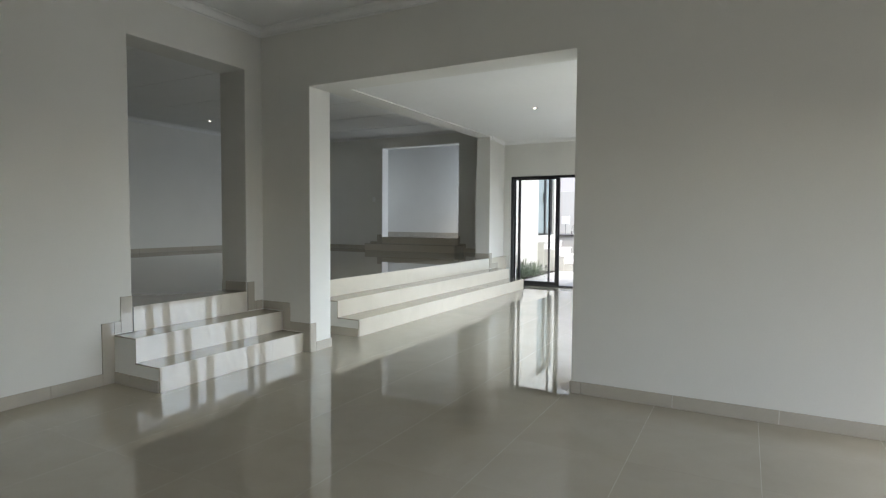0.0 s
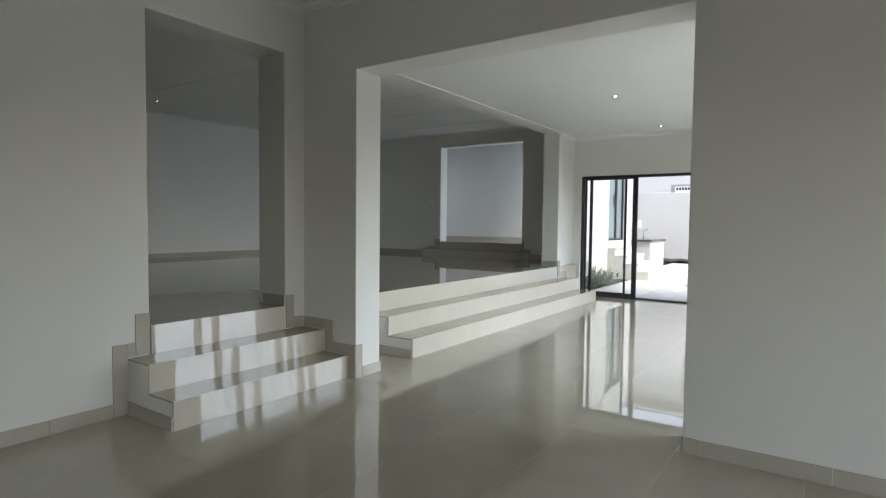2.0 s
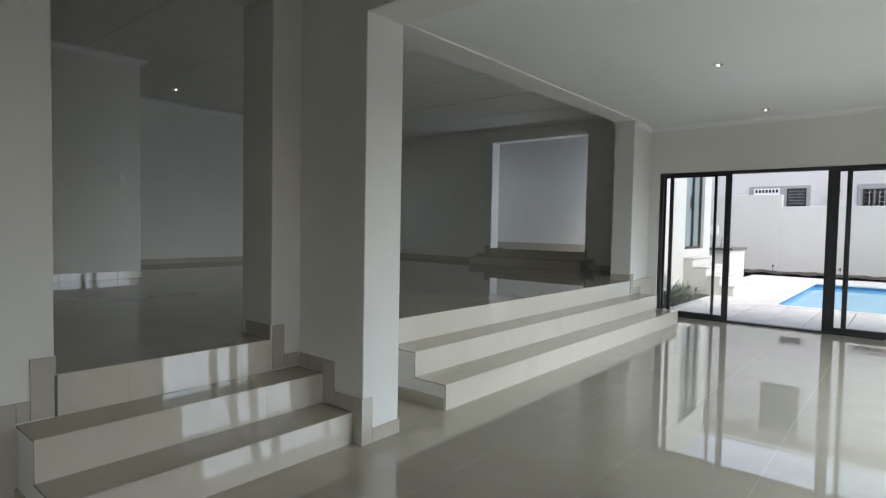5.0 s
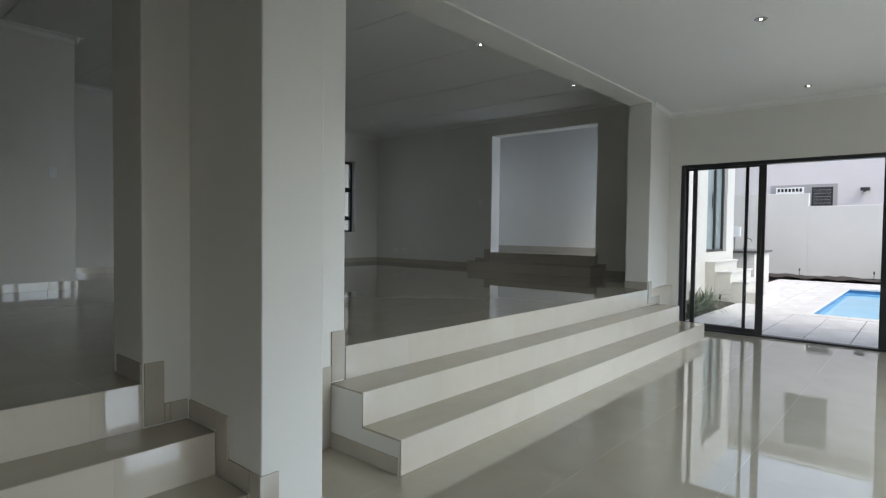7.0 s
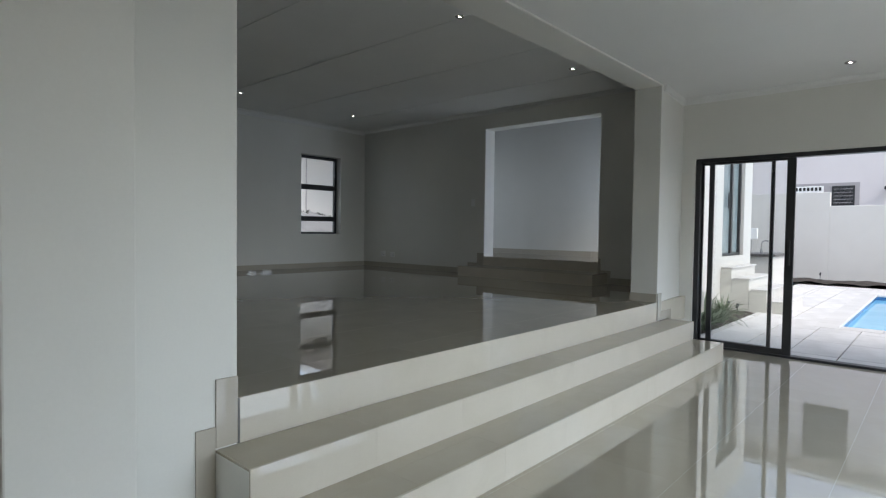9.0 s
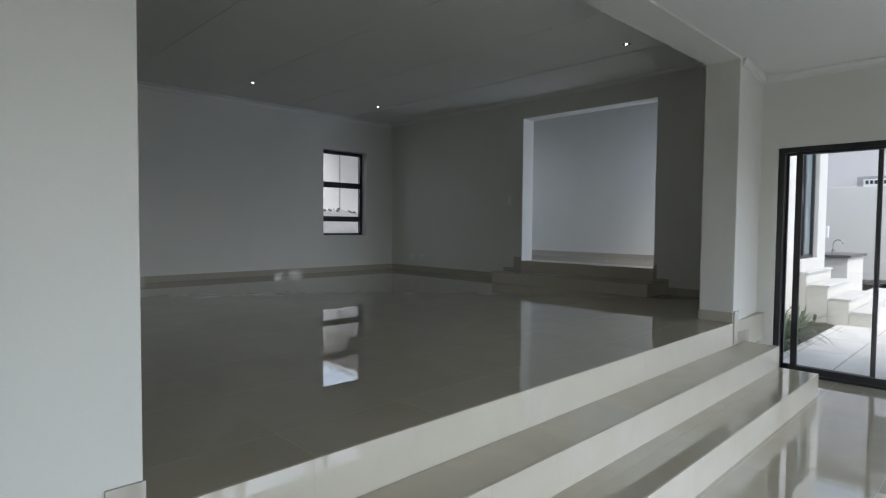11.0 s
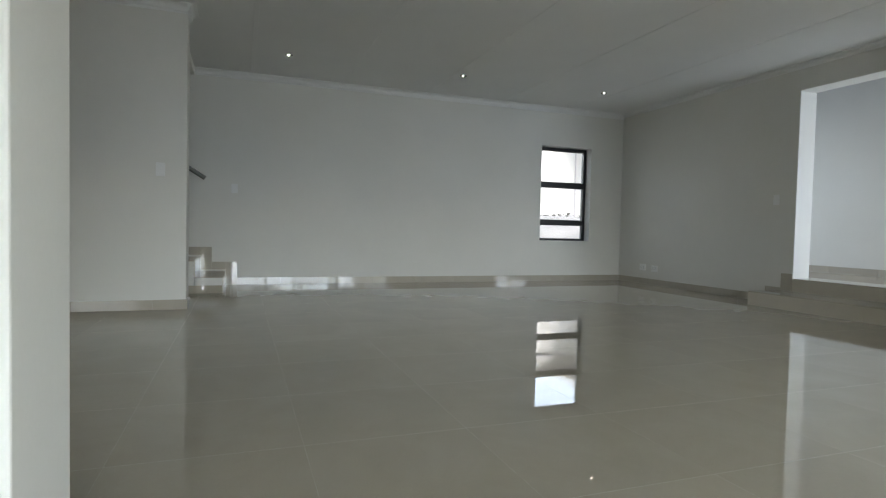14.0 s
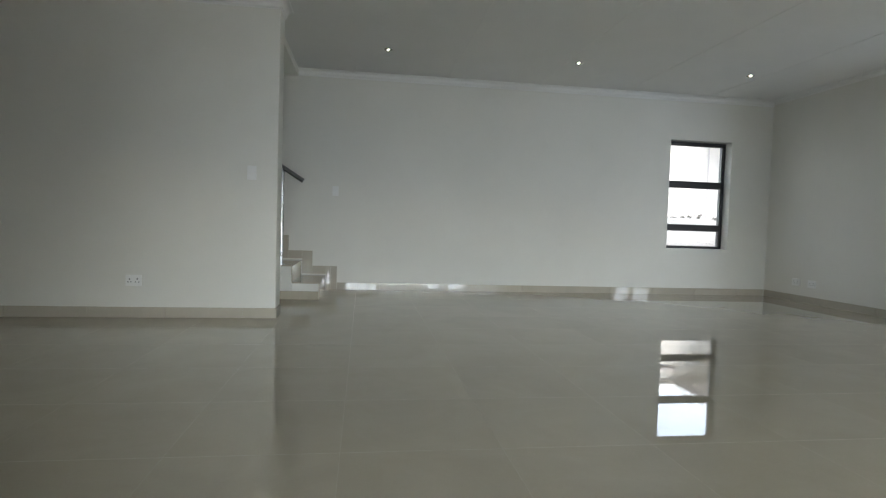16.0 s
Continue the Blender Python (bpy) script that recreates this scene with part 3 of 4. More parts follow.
# ---- annex step ----
def annex_step():
    s = thing("step_annex", "low polished cream porcelain step below the annex opening", "step")
    z = 0.712
    box("core", (6.612, 1.302, UP + 0.0005), (7.068, 3.638, z - THICK), PAINT, s)
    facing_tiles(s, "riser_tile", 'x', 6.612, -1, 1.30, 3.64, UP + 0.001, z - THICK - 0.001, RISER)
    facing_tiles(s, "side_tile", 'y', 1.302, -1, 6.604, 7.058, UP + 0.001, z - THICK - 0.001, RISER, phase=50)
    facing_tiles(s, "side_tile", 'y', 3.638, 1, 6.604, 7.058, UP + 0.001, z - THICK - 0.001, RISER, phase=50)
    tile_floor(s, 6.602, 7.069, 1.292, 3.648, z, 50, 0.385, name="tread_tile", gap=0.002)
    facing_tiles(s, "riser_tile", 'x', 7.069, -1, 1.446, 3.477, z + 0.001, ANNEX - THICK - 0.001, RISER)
    return s


annex_step()


# ---- staircase behind the block wall ----
def stair():
    s = thing("staircase", "tiled staircase with white sides rising along the far wall", "staircase")
    n, going, x0, y0, y1 = 10, 0.29, 1.07, 5.60, 6.528
    for i in range(n):
        x, z = x0 - going * i, UP + RISE * (i + 1)
        zb = max(UP + 0.0005, z - RISE * 2.2)
        box("step_core", (x - going - 0.002, y0 + 0.006, zb), (x - 0.010, y1, z - THICK), PAINT, s)
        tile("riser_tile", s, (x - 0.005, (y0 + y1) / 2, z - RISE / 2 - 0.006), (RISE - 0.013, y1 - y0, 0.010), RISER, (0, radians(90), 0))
        tile("tread_tile", s, (x - going / 2, (y0 + y1) / 2, z - THICK / 2), (going + 0.004, y1 - y0, THICK), TILE)
    facing_tiles(s, "side_skirting", 'y', y0 + 0.005, -1, 0.10, x0 - 0.012, UP + 0.001, UP + H, TILE, phase=50)
    return s


stair()


def handrail():
    h = thing("handrail", "brushed steel stair handrail on slim round posts", "handrail")
    y = 5.66
    slope = RISE / 0.29
    a = (0.86, y, 1.835)
    b = (0.86 - 2.0, y, 1.835 + 2.0 * slope)
    put("rail", add_rod(bmesh.new(), a, b, 0.024, 20), STEEL, h)
    put("end_cap", add_rod(bmesh.new(), (0.872, y, 1.827), (0.858, y, 1.836), 0.025, 20), STEEL, h)
    for k in range(3):
        x = 0.655 - 0.58 * k
        z = UP + RISE * (2 + 2 * k)
        top = 1.835 + (0.86 - x) * slope
        p = put("post", add_rod(bmesh.new(), (x, y, z), (x, y, top - 0.01), 0.019, 18), STEEL, h)
        put("base_flange", add_rod(bmesh.new(), (x, y, z), (x, y, z + 0.008), 0.04, 20), STEEL, p)
    return h


handrail()


# ---- fittings ----
def downlight(x, y, z):
    d = thing("downlight", "small recessed ceiling downlight, lit", "downlight", "ceiling downlights", at=(x, y, z))
    bm = bmesh.new()
    n, prof = 28, [(0.044, 0.0), (0.043, -0.004), (0.039, -0.006), (0.029, -0.004), (0.025, -0.001), (0.021, 0.0)]
    rings = [[bm.verts.new((r * math.cos(2 * math.pi * k / n), r * math.sin(2 * math.pi * k / n), h)) for k in range(n)] for r, h in prof]
    for p, q in zip(rings, rings[1:]):
        for k in range(n):
            bm.faces.new((p[k], p[(k + 1) % n], q[(k + 1) % n], q[k]))
    bmesh.ops.recalc_face_normals(bm, faces=bm.faces)
    put("ring", bm, STEEL, d, "satin steel ring")
    bm = bmesh.new()
    bmesh.ops.create_cone(bm, cap_ends=True, segments=24, radius1=0.0212, radius2=0.0205, depth=0.002, matrix=Matrix.Translation((0, 0, -0.0012)))
    put("baffle", bm, DARK, d, "black inner baffle")
    bm = bmesh.new()
    bmesh.ops.create_cone(bm, cap_ends=True, segments=20, radius1=0.0115, radius2=0.0105, depth=0.002, matrix=Matrix.Translation((0, 0, -0.0033)))
    put("lamp", bm, LAMP, d, "glowing warm white lamp")
    return d


first = downlight(1.20, -1.58, CORR)
for p in ((3.45, -1.56, CORR), (5.80, -1.53, CORR), (1.735, 5.50, HIGH), (3.83, 5.47, HIGH), (5.90, 5.46, HIGH), (3.67, 1.17, HIGH), (5.79, 1.19, HIGH)):
    copy_thing(first, pose(*p))


def plate(name, label, category, at, turn, w, h, toggles=1):
    """A light switch with its rocker, on a wall; the plate faces -y before the turn."""
    s = thing(name, label, category, at=at)
    s.rotation_euler = (0, 0, radians(turn))
    box("cover_plate", (-w / 2, -0.009, -h / 2), (w / 2, 0, h / 2), PLASTIC, s, 0.003, segments=2)
    for i in range(toggles):
        c = (i - (toggles - 1) / 2) * 0.03
        box("rocker", (c - 0.011, -0.0125, -0.018), (c + 0.011, -0.0085, 0.018), PLASTIC, s, 0.0015)
    return s


def socket(at, turn):
    s = thing("wall_socket", "white plastic double wall socket above the skirting", "socket", "wall sockets", at=at)
    s.rotation_euler = (0, 0, radians(turn))
    box("cover_plate", (-0.0625, -0.009, -0.046), (0.0625, 0, 0.046), PLASTIC, s, 0.003, segments=2)
    for c in (-0.030, 0.030):
        for dx, dz, r in ((0, 0.012, 0.0055), (-0.012, -0.012, 0.0045), (0.012, -0.012, 0.0045)):
            put("pin_hole", add_rod(bmesh.new(), (c + dx, -0.0096, dz), (c + dx, -0.006, dz), r, 12), DARK, s)
        box("switch_tab", (c - 0.006, -0.0115, 0.026), (c + 0.006, -0.0085, 0.038), PLASTIC, s, 0.001)
    return s


plate("light_switch", "white plastic light switch on the white wall", "switch", (0.58, 4.40, 1.79), 0, 0.075, 0.118)
plate("light_switch", "white plastic light switch beside the stair", "switch", (1.17, 6.54, 1.78), 0, 0.075, 0.118)
plate("light_switch", "white plastic light switch beside the annex opening", "switch", (7.07, 3.72, 1.75), -90, 0.075, 0.118)
socket((-0.345, 4.40, 0.866), 0)
socket((7.07, 5.96, 0.81), -90)
socket((7.07, 5.70, 0.805), -90)

# ---- outside ----
PV = -0.05


def ground():
    bm = bmesh.new()
    hole = (6.66, 19.2, -9.0, 0.749)
    xs, ys = [-900, hole[0], hole[1], 900], [-900, hole[2], hole[3], 900]
    for i in range(3):
        for j in range(3):
            if i == 1 and j == 1:
                continue
            vs = [bm.verts.new((x, y, -0.32)) for x, y in ((xs[i], ys[j]), (xs[i + 1], ys[j]), (xs[i + 1], ys[j + 1]), (xs[i], ys[j + 1]))]
            bm.faces.new(vs)
    bmesh.ops.remove_doubles(bm, verts=bm.verts, dist=0.001)
    return tagged(put("ground", bm, GROUND), kind="structure")


ground()


BANK_Y = 15.0


def bank_height(x, y):
    """A sandy bank that rises behind the house to a crest and falls away beyond it."""
    u = (y - BANK_Y) / (6.2 if y < BANK_Y else 9.0)
    rise = 2.15 * max(0.0, 1 - u * u) ** 1.3 if abs(u) < 1 else 0.0
    wave = 0.05 * math.sin(x * 0.9 + y * 0.4) + 0.035 * math.sin(x * 2.3 - y * 1.7) + 0.02 * math.sin(x * 5.1 + y * 3.7)
    return -0.34 + rise * (1 + wave)


def sand_bank():
    bm = bmesh.new()
    xs = [-6 + 0.5 * i for i in range(93)]
    ys = [BANK_Y - 6.5 + 0.4 * j for j in range(40)]
    grid = [[bm.verts.new((x, y, bank_height(x, y))) for y in ys] for x in xs]
    for i in range(len(xs) - 1):
        for j in range(len(ys) - 1):
            bm.faces.new((grid[i][j], grid[i + 1][j], grid[i + 1][j + 1], grid[i][j + 1])).smooth = True
    return tagged(put("ground_bank", bm, SAND), kind="structure")


def crest_scrub():
    """Low dry scrub and stones along the crest of the bank."""
    rng = random.Random(5)
    bm = bmesh.new()
    for k in range(1600):
        x, y = -5 + 44 * rng.random(), BANK_Y + rng.gauss(-0.3, 0.5)
        r = 0.02 + 0.035 * rng.random() ** 2
        got = bmesh.ops.create_icosphere(bm, subdivisions=1, radius=r, matrix=Matrix.Translation((x, y, bank_height(x, y) + 0.4 * r)))
        for v in got["verts"]:
            v.co += Vector((rng.uniform(-1, 1) * 1.2, rng.uniform(-1, 1) * 0.6, rng.uniform(-0.6, 0.7))) * r * 0.7
    return tagged(put("scrub", bm, SCRUB), "low dark dry scrub along the sandy bank's crest", "scrub", kind="stuff")


sand_bank()
crest_scrub()


def strap_plant(at, rng, n=46, size=0.42):
    p = thing("border_plant", "green strap-leaved plant in the soil bed by the patio", "plant", "border plants", at=at)
    bm = bmesh.new()
    for k in range(n):
        a, lean = rng.uniform(0, 6.283), rng.uniform(0.2, 1.3)
        ln, w = size * rng.uniform(0.45, 0.95), rng.uniform(0.010, 0.019)
        side = Vector((-math.sin(a), math.cos(a), 0))
        base = Vector((rng.uniform(-0.05, 0.05), rng.uniform(-0.05, 0.05), 0))
        last = None
        for s in range(7):
            f = s / 6
            bend = lean * (0.35 + 0.9 * f)
            q = base + Vector((math.cos(a) * math.sin(bend), math.sin(a) * math.sin(bend), math.cos(bend))) * ln * f
            ww = w * (1 - f ** 2.2) + 0.0008
            row = [bm.verts.new(q - side * ww), bm.verts.new(q + Vector((0, 0, -0.004))), bm.verts.new(q + side * ww)]
            if last:
                bm.faces.new((last[0], last[1], row[1], row[0]))
                bm.faces.new((last[1], last[2], row[2], row[1]))
            last = row
    put("leaves", bm, LEAF, p)
    return p


def soil_bed(name, x0, x1, y0, y1, z, seed, amp):
    bm = bmesh.new()
    nx, ny = max(2, int((x1 - x0) / 0.12)), max(2, int((y1 - y0) / 0.12))
    g = [[bm.verts.new((x0 + (x1 - x0) * i / nx, y0 + (y1 - y0) * j / ny,
          z + amp * noise.noise((i * 0.31 + seed, j * 0.31, 0)) + amp * 0.5 * noise.noise((i * 0.9, j * 0.9, seed)))) for j in range(ny + 1)] for i in range(nx + 1)]
    for i in range(nx):
        for j in range(ny):
            bm.faces.new((g[i][j], g[i + 1][j], g[i + 1][j + 1], g[i][j + 1]))
    return tagged(put(name, bm, SOIL), kind="structure")


soil_bed("ground_bed", 7.325, 10.40, 0.16, 0.748, PV - 0.01, 3, 0.035)
soil_bed("ground_bed_far", 17.5, 19.0, -9.0, 2.4, PV + 0.07, 9, 0.045)
rng = random.Random(11)
for x, y, s in ((7.55, 0.34, 0.52), (7.95, 0.28, 0.50), (8.35, 0.33, 0.60), (8.75, 0.29, 0.56), (9.15, 0.36, 0.50), (8.1, 0.58, 0.55), (8.95, 0.60, 0.55)):
    strap_plant((x, y, PV - 0.02), rng, 60, s)


def spike_light(at):
    s = thing("garden_light", "small black garden spike light in the soil", "garden light", "garden spike lights", at=at)
    put("stake", add_rod(bmesh.new(), (0, 0, -0.05), (0, 0, 0.12), 0.008, 10), BRONZE, s)
    put("head", add_rod(bmesh.new(), (-0.02, 0, 0.115), (0.03, 0, 0.165), 0.022, 14), BRONZE, s)
    return s


for p in ((10.15, 0.55, PV), (9.9, 0.34, PV), (18.3, 0.36, PV + 0.12), (18.3, -1.4, PV + 0.12)):
    spike_light(p)


def garden_steps():
    s = thing("garden_steps", "white plastered outdoor steps down from the wing door", "steps")
    x0, x1 = 10.40, 12.0
    for i, (y, z) in enumerate(((0.57, 0.70), (0.29, 0.52), (0.02, 0.34), (-0.25, 0.16))):
        back = 0.748 if i == 0 else (0.57, 0.29, 0.02)[i - 1]
        box("step", (x0 + 0.03, y, PV - 0.10), (x1, back - 0.001, z - 0.03), RENDER, s, 0.004)
        box("side", (x0 + 0.005, y + 0.004, PV - 0.10), (x0 + 0.029, back - 0.001, z - 0.031), SIDEP, s, 0.003, "beige plaster side")
        box("tread", (x0, y - 0.025, z - 0.029), (x1 + 0.02, back - (0.001 if i == 0 else 0.026), z), COPE, s, 0.005)
    return s


garden_steps()


def wing_door():
    d = thing("door_2", "grey aluminium glazed door of the wing above the garden steps", "door", kind="structure")
    x0, x1, z0, z1, y = 10.453, 11.847, 0.873, 2.947, 0.86
    for n, lo, hi in (("frame_jamb", (x0, y - 0.05, z0), (x0 + 0.06, y + 0.05, z1)), ("frame_jamb", (x1 - 0.06, y - 0.05, z0), (x1, y + 0.05, z1)),
                      ("frame_head", (x0 + 0.06, y - 0.05, z1 - 0.06), (x1 - 0.06, y + 0.05, z1)), ("threshold", (x0 + 0.06, y - 0.05, z0), (x1 - 0.06, y + 0.05, z0 + 0.05)),
                      ("mullion", (11.22, y - 0.045, z0 + 0.05), (11.31, y + 0.045, z1 - 0.06))):
        box(n, lo, hi, BRONZE, d, 0.003)
    for a, b in ((x0 + 0.06, 11.22), (11.31, x1 - 0.06)):
        box("pane", (a, y - 0.004, z0 + 0.05), (b, y + 0.004, z1 - 0.06), WINGGLASS, d)
    box("handle", (10.95, y - 0.075, 1.75), (10.99, y - 0.05, 2.05), BRONZE, d, 0.005)
    return d


WINGGLASS = varied("reflecting_glass", (0.20, 0.25, 0.26), (0.27, 0.32, 0.33), (0.03, 0.06), 0.8, 20, 0.0, spec=0.9)
DUSKGLASS = varied("dark_pane", (0.03, 0.033, 0.036), (0.05, 0.053, 0.056), (0.04, 0.08), 0.8, 20, 0.0)
wing_door()


def braai_counter():
    c = thing("outdoor_counter", "white outdoor counter with a dark stone top", "counter")
    box("base", (14.7, 0.80, PV - 0.1), (16.4, 2.6, 0.76), RENDER, c, 0.006)
    box("worktop", (14.62, 0.74, 0.761), (16.48, 2.66, 0.82), STONE, c, 0.006)
    return c


braai_counter()


def tap():
    t = thing("outdoor_tap", "grey swan-neck tap standing on the outdoor counter", "tap", at=(15.3, 1.18, 0.82))
    put("body", add_rod(bmesh.new(), (0, 0, 0), (0, 0, 0.10), 0.03, 14), STEEL, t)
    bm = bmesh.new()
    pts = [Vector((0, -0.09 + 0.09 * math.cos(k * math.pi / 10), 0.22 + 0.09 * math.sin(k * math.pi / 10))) for k in range(11)]
    pts = [Vector((0, 0, 0.10))] + pts
    for a, b in zip(pts, pts[1:]):
        add_rod(bm, a, b, 0.012, 10)
    put("spout", bm, STEEL, t)
    box("water_box", (-0.02, 0.10, 0.35), (0.06, 0.38, 0.62), PLASTIC, t, 0.01)
    put("pipe", add_rod(bmesh.new(), (0.02, 0.24, 0.0), (0.02, 0.24, 0.35), 0.014, 10), STEEL, t)
    return t


tap()


def boundary_wall():
    w = thing("wall_boundary", "", "", kind="structure")
    box("low_wall", (19.0, -12.0, -0.4), (19.22, 0.28, 2.125), RENDER, w, 0.008)
    box("high_wall", (19.0, 0.281, -0.4), (19.22, 9.0, 2.515), RENDER, w, 0.008)
    return w


boundary_wall()


def neighbour():
    h = thing("neighbour_house", "pale lilac-grey plastered two-storey house behind the garden wall", "house")
    X = 23.0
    box("wall", (X, -14, -0.4), (X + 8, 14, 6.93), NEIGH, h)
    box("plaster_band", (X - 0.03, -0.02, 2.0), (X - 0.001, 2.06, 3.085), BAND, h, 0.004)
    box("plaster_band", (X - 0.03, -2.55, 2.0), (X - 0.001, -1.45, 3.08), BAND, h, 0.004)
    bm = add_box(bmesh.new(), (X - 0.9, -14.6, 6.82), (X + 8.6, 14.6, 6.95))
    put("eave", bm, PLASTIC, h, "white fascia and gutter")
    bm = bmesh.new()
    v = [bm.verts.new(p) for p in ((X - 0.95, -14.6, 6.96), (X + 8.7, -14.6, 6.96), (X + 8.7, 14.6, 6.96), (X - 0.95, 14.6, 6.96), (X + 3.9, -14.6, 7.6), (X + 3.9, 14.6, 7.6))]
    for f in ((0, 3, 5, 4), (1, 4, 5, 2), (0, 4, 1), (3, 2, 5), (0, 1, 2, 3)):
        bm.faces.new([v[i] for i in f])
    bmesh.ops.recalc_face_normals(bm, faces=bm.faces)
    put("roof", bm, ROOF, h)

    def win(y0, y1, z0, z1, bars, slats):
        w = new("window")
        w.parent = h
        x = X - 0.045
        for lo, hi in (((x, y0, z0), (X - 0.002, y0 + 0.05, z1)), ((x, y1 - 0.05, z0), (X - 0.002, y1, z1)),
                       ((x, y0 + 0.05, z1 - 0.05), (X - 0.002, y1 - 0.05, z1)), ((x, y0 + 0.05, z0), (X - 0.002, y1 - 0.05, z0 + 0.05))):
            box("frame", lo, hi, BRONZE, w, 0.003)
        box("pane", (X - 0.030, y0 + 0.05, z0 + 0.05), (X - 0.0305 + 0.006, y1 - 0.05, z1 - 0.05), DUSKGLASS, w)
        for k in range(slats):
            z = z0 + 0.05 + (z1 - z0 - 0.1) * (k + 0.5) / slats
            box("slat", (X - 0.043, y0 + 0.05, z - 0.009), (X - 0.031, y1 - 0.05, z + 0.009), BAND, w)
        for k in range(1, bars):
            y = y0 + 0.05 + (y1 - y0 - 0.1) * k / bars
            box("bar", (X - 0.050, y - 0.012, z0 + 0.05), (X - 0.044, y + 0.012, z1 - 0.05), BAND, w)

    win(0.11, 0.75, 2.29, 2.975, 0, 5)
    win(-2.42, -1.60, 2.15, 2.90, 5, 4)
    win(0.08, 1.36, 4.68, 6.50, 2, 0)
    v = new("air_vent")
    v.parent = h
    box("vent_frame", (X - 0.06, 0.99, 2.66), (X - 0.031, 1.89, 2.99), PLASTIC, v, 0.004)
    for k in range(7):
        y = 1.09 + k * 0.117
        box("vent_hole", (X - 0.066, y - 0.038, 2.83), (X - 0.0605, y + 0.038, 2.95), DARK, v)
    f = new("flood_light")
    f.parent = h
    box("bracket", (X - 0.12, -0.82, 2.76), (X - 0.001, -0.76, 2.82), BRONZE, f, 0.004)
    box("lamp_head", (X - 0.30, -0.95, 2.79), (X - 0.10, -0.68, 2.90), BRONZE, f, 0.02)
    return h


neighbour()


def north_house():
    """A pale house beyond the sandy bank: plain wall, upper windows, deep eave with a white fascia."""
    h = thing("bank_house", "pale cream plastered house beyond the sandy bank", "house")
    x0, x1, y0, y1, top = 9.5, 34.0, 24.0, 33.0, 6.85
    box("wall", (x0, y0, -0.4), (x1, y1, top), CREAM, h)
    for x in (13.2, 17.55, 21.9, 26.2):
        put("downpipe", add_rod(bmesh.new(), (x, y0 - 0.07, -0.3), (x, y0 - 0.07, top - 0.05), 0.030, 12), BAND, h, "slim grey downpipe")
    box("gutter", (x0, y0 - 0.14, top - 0.72), (16.4, y0 - 0.002, top - 0.62), BAND, h, 0.01, "grey half-round gutter")
    # low roof slab; its eastern half reaches far out over the yard
    box("roof", (x0 - 0.5, y0 - 0.3, top + 0.001), (16.2, y1 + 0.6, top + 0.30), PLASTIC, h, 0.01, "white roof edge")
    box("roof", (16.201, 19.3, top + 0.001), (x1 + 0.7, y1 + 0.6, top + 0.24), NEIGH, h, 0.01, "pale soffit of the deep roof")
    box("fascia", (16.16, 19.26, top - 0.03), (16.20, y0 - 0.301, top + 0.30), PLASTIC, h, 0.004, "white fascia board")
    box("fascia", (16.201, 19.26, top - 0.03), (x1 + 0.7, 19.299, top + 0.30), PLASTIC, h, 0.004, "white fascia board")
    for x in (18.1, 22.8, 27.3):
        w = new("window")
        w.parent = h
        for lo, hi in (((x, y0 - 0.05, 6.00), (x + 0.06, y0 - 0.002, 6.70)), ((x + 0.84, y0 - 0.05, 6.00), (x + 0.9, y0 - 0.002, 6.70)),
                       ((x + 0.06, y0 - 0.05, 6.64), (x + 0.84, y0 - 0.002, 6.70)), ((x + 0.06, y0 - 0.05, 6.00), (x + 0.84, y0 - 0.002, 6.06)),
                       ((x + 0.42, y0 - 0.05, 6.06), (x + 0.48, y0 - 0.002, 6.64))):
            box("frame", lo, hi, BRONZE, w, 0.003)
        box("pane", (x + 0.06, y0 - 0.03, 6.06), (x + 0.84, y0 - 0.024, 6.64), DUSKGLASS, w)
    return h


north_house()


def pool():
    p = thing("swimming_pool", "bright blue swimming pool with pale coping", "pool")
    x0, x1, y0, y1 = 9.66, 15.60, -6.2, -1.08
    box("pool_floor", (x0 - 0.1, y0 - 0.1, -1.5), (x1 + 0.1, y1 + 0.1, -1.4), POOL, p)
    for lo, hi in (((x0 - 0.1, y0 - 0.1, -1.4), (x0, y1 + 0.1, PV - 0.04)), ((x1, y0 - 0.1, -1.4), (x1 + 0.1, y1 + 0.1, PV - 0.04)),
                   ((x0, y0 - 0.1, -1.4), (x1, y0, PV - 0.04)), ((x0, y1, -1.4), (x1, y1 + 0.1, PV - 0.04))):
        box("pool_wall", lo, hi, MOSAIC, p)
    box("water", (x0 + 0.001, y0 + 0.001, -0.30), (x1 - 0.001, y1 - 0.001, PV - 0.11), WATER, p, label="rippled clear blue water")
    n = 12
    for k in range(n):
        a = x0 - 0.3 + (x1 - x0 + 0.6) * k / n
        b = x0 - 0.3 + (x1 - x0 + 0.6) * (k + 1) / n
        box("coping_slab", (a + 0.003, y1 - 0.02, PV - 0.04), (b - 0.003, y1 + 0.29, PV + 0.004), COPE, p, 0.008)
    m = 10
    for x, s in ((x0, -1), (x1, 1)):
        for k in range(m):
            a, b = y0 + (y1 - 0.02 - y0) * k / m, y0 + (y1 - 0.02 - y0) * (k + 1) / m
            lo, hi = sorted((x - s * 0.02, x + s * 0.29))
            box("coping_slab", (lo, a + 0.003, PV - 0.04), (hi, b - 0.003, PV + 0.004), COPE, p, 0.008)
    return p


pool()

# ---- floors, tile by tile ----
def slab_floor(name, boxes, z):
    bm = bmesh.new()
    for x0, x1, y0, y1 in boxes:
        add_box(bm, (x0, y0, z - 0.25), (x1, y1, z - 0.0003))
    return tagged(put(name, bm, GROUT), kind="structure")


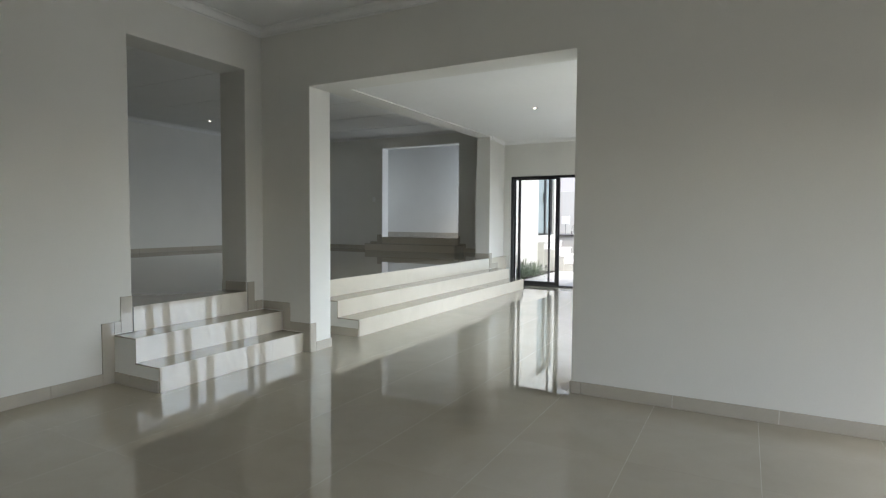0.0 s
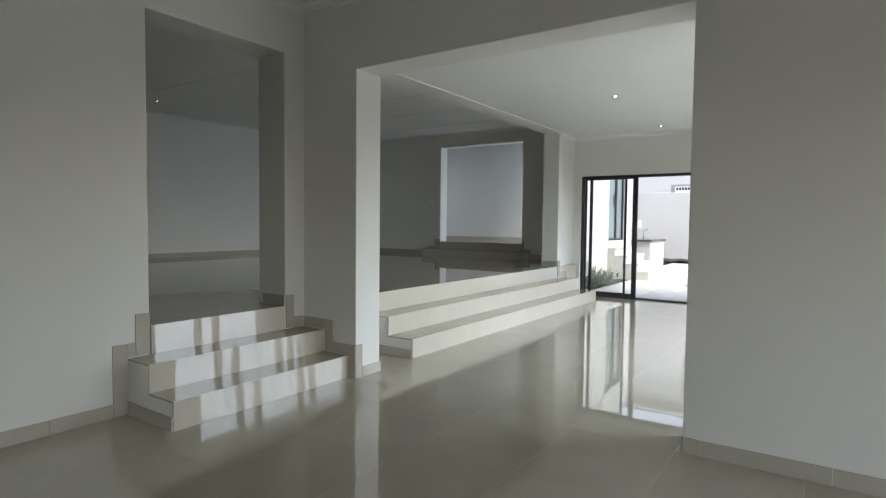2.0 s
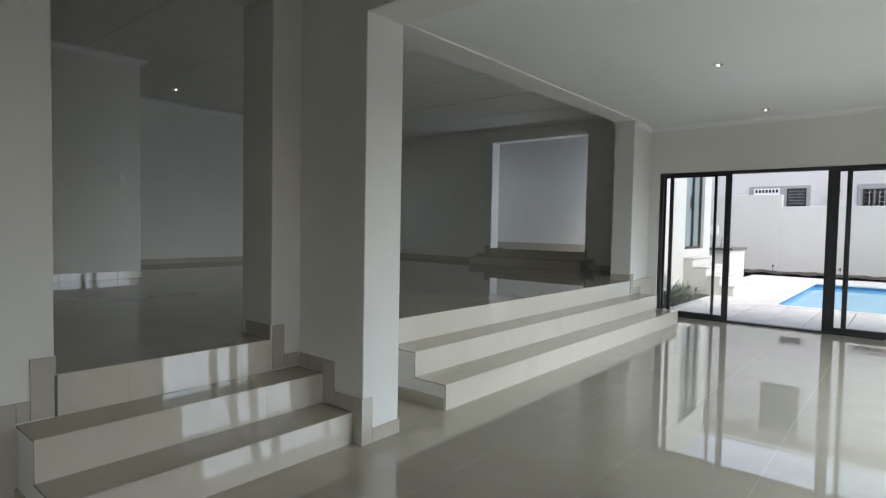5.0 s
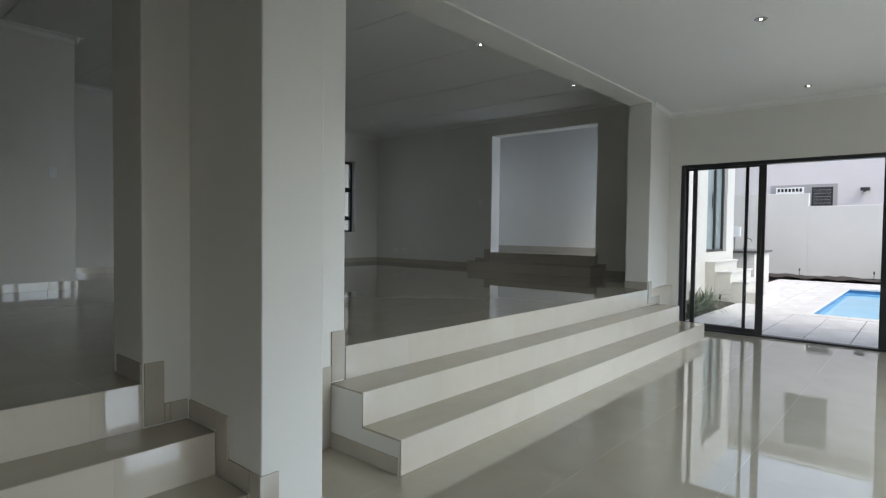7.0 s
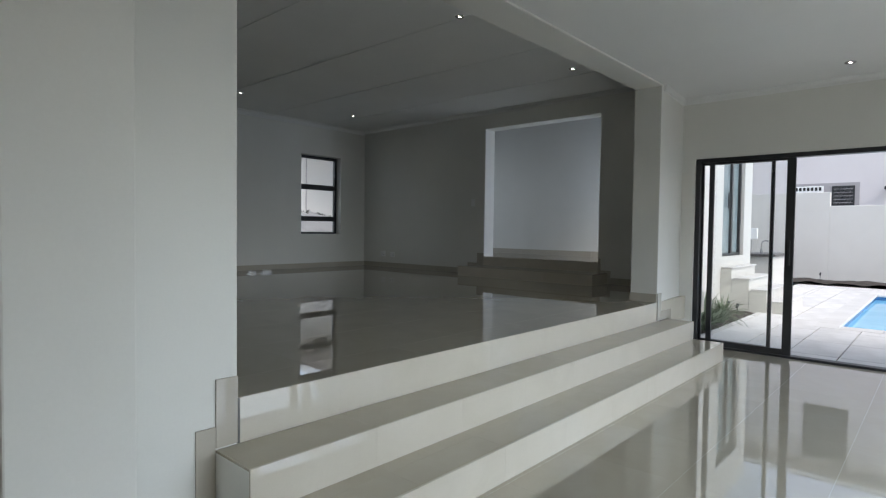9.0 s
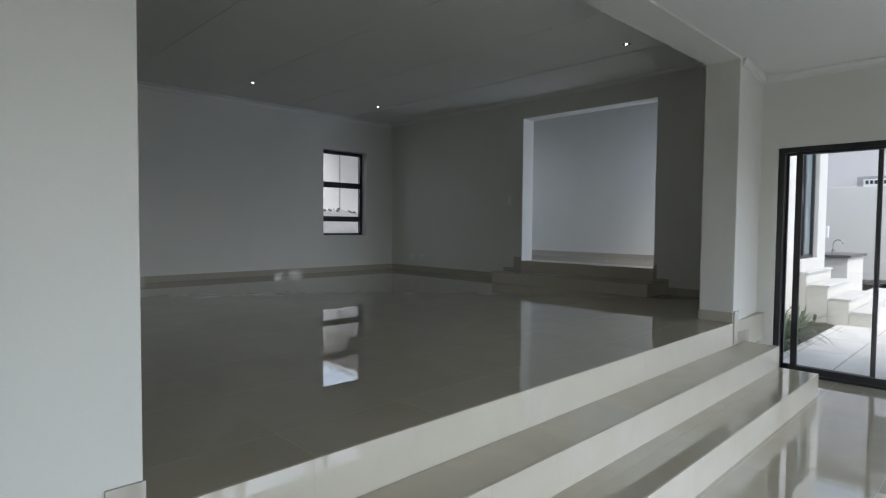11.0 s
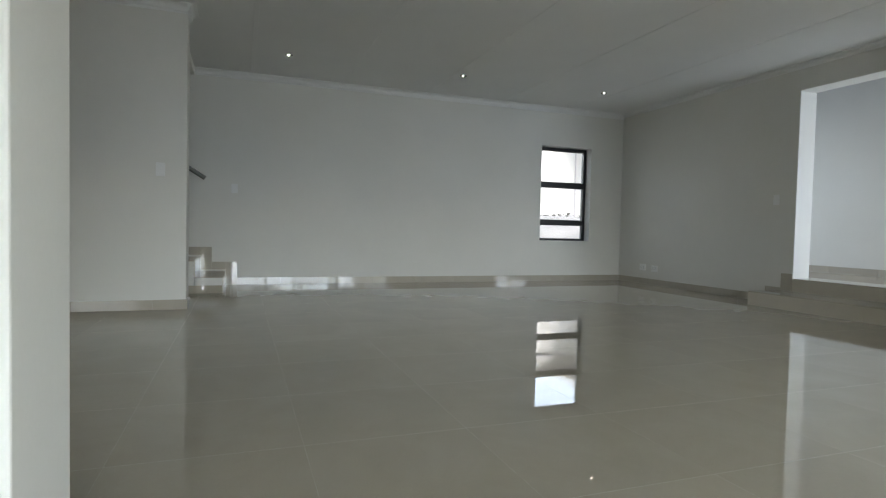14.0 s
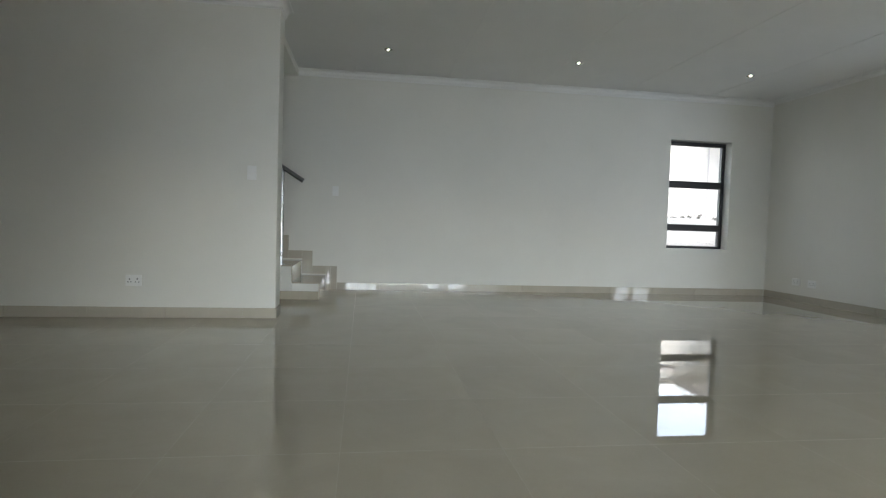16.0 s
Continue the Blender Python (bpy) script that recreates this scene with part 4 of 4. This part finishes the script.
living = slab_floor("floor_living", [(-7.23, 0.0, -7.13, 0.0)], 0.0)
tile_floor(living, -7.0, 0.001, -6.9, 0.0, 0.0, 0.82, -1.205, gap=0.0016, cross=0.35)
corridor = slab_floor("floor_corridor", [(0.0, 6.60, -4.53, 0.0)], 0.0)
tile_floor(corridor, 0.001, 6.39, -4.3, 0.0, 0.0, 0.82, -1.205, gap=0.0016, cross=0.35, skip=[(0.0, 0.29, -5, -3.078), (0.0, 0.29, -0.6, 0.1)])
raised = slab_floor("floor_raised", [(-4.5, 7.07, 0.009, 6.54)], UP)
tile_floor(raised, -4.5, 7.07, 0.305, 6.54, UP, 0.84, 0.305, gap=0.0017, cross=0.3)
for a, b, c in ((-4.5, -1.335, NORTH), (-1.335, -0.20, 0.0095), (-0.20, 0.895, NORTH), (0.895, 5.50, 0.0095), (5.50, 7.07, NORTH)):
    tile_floor(raised, a, b, c, 0.305, UP, 0.84, 50)
annex = slab_floor("floor_annex", [(7.321, 8.65, 0.98, 6.2), (7.071, 7.321, 1.447, 3.476)], ANNEX)
tile_floor(annex, 7.06, 7.321, 1.448, 3.475, ANNEX, 50, 0.385)
tile_floor(annex, 7.321, 8.65, 0.98, 6.2, ANNEX, 0.82, 0.385)
def paving_base():
    bm = bmesh.new()
    for x0, x1, y0, y1 in ((6.60, 9.56, -9.0, 0.748), (15.7, 19.0, -9.0, 0.748), (9.56, 15.7, -0.98, 0.748), (9.56, 15.7, -9.0, -6.3)):
        add_box(bm, (x0, y0, -0.4), (x1, y1, PV - 0.042))
    return tagged(put("pavement", bm, BED), kind="structure")


paving = paving_base()
# Unseen pale slab, added to bounce light up onto the corridor ceiling.
bounce_slab = tagged(box("pavement_terrace", (0.29, -9.0, -0.30), (6.59, -4.54, PV), PAVE), kind="structure")
tile_floor(paving, 6.505, 17.5, -7.0, 0.16, PV, 7.1, -0.90, pitch=0.97, pitch_y=0.48, gap=0.013, mat=PAVE, name="paving_slab", thick=0.05,
           skip=[(9.0, 15.8, -6.5, -0.9)])
tile_floor(paving, 9.04, 9.352, -6.66, -0.9, PV, 50, -0.90, pitch=0.97, pitch_y=0.48, gap=0.013, mat=PAVE, name="paving_slab", thick=0.05)
tile_floor(paving, 10.42, 17.5, 0.16, 0.74, PV, 7.1, -0.90, pitch=0.97, pitch_y=0.48, gap=0.013, mat=PAVE, name="paving_slab", thick=0.05,
           skip=[(10.4, 12.0, 0, 1)])
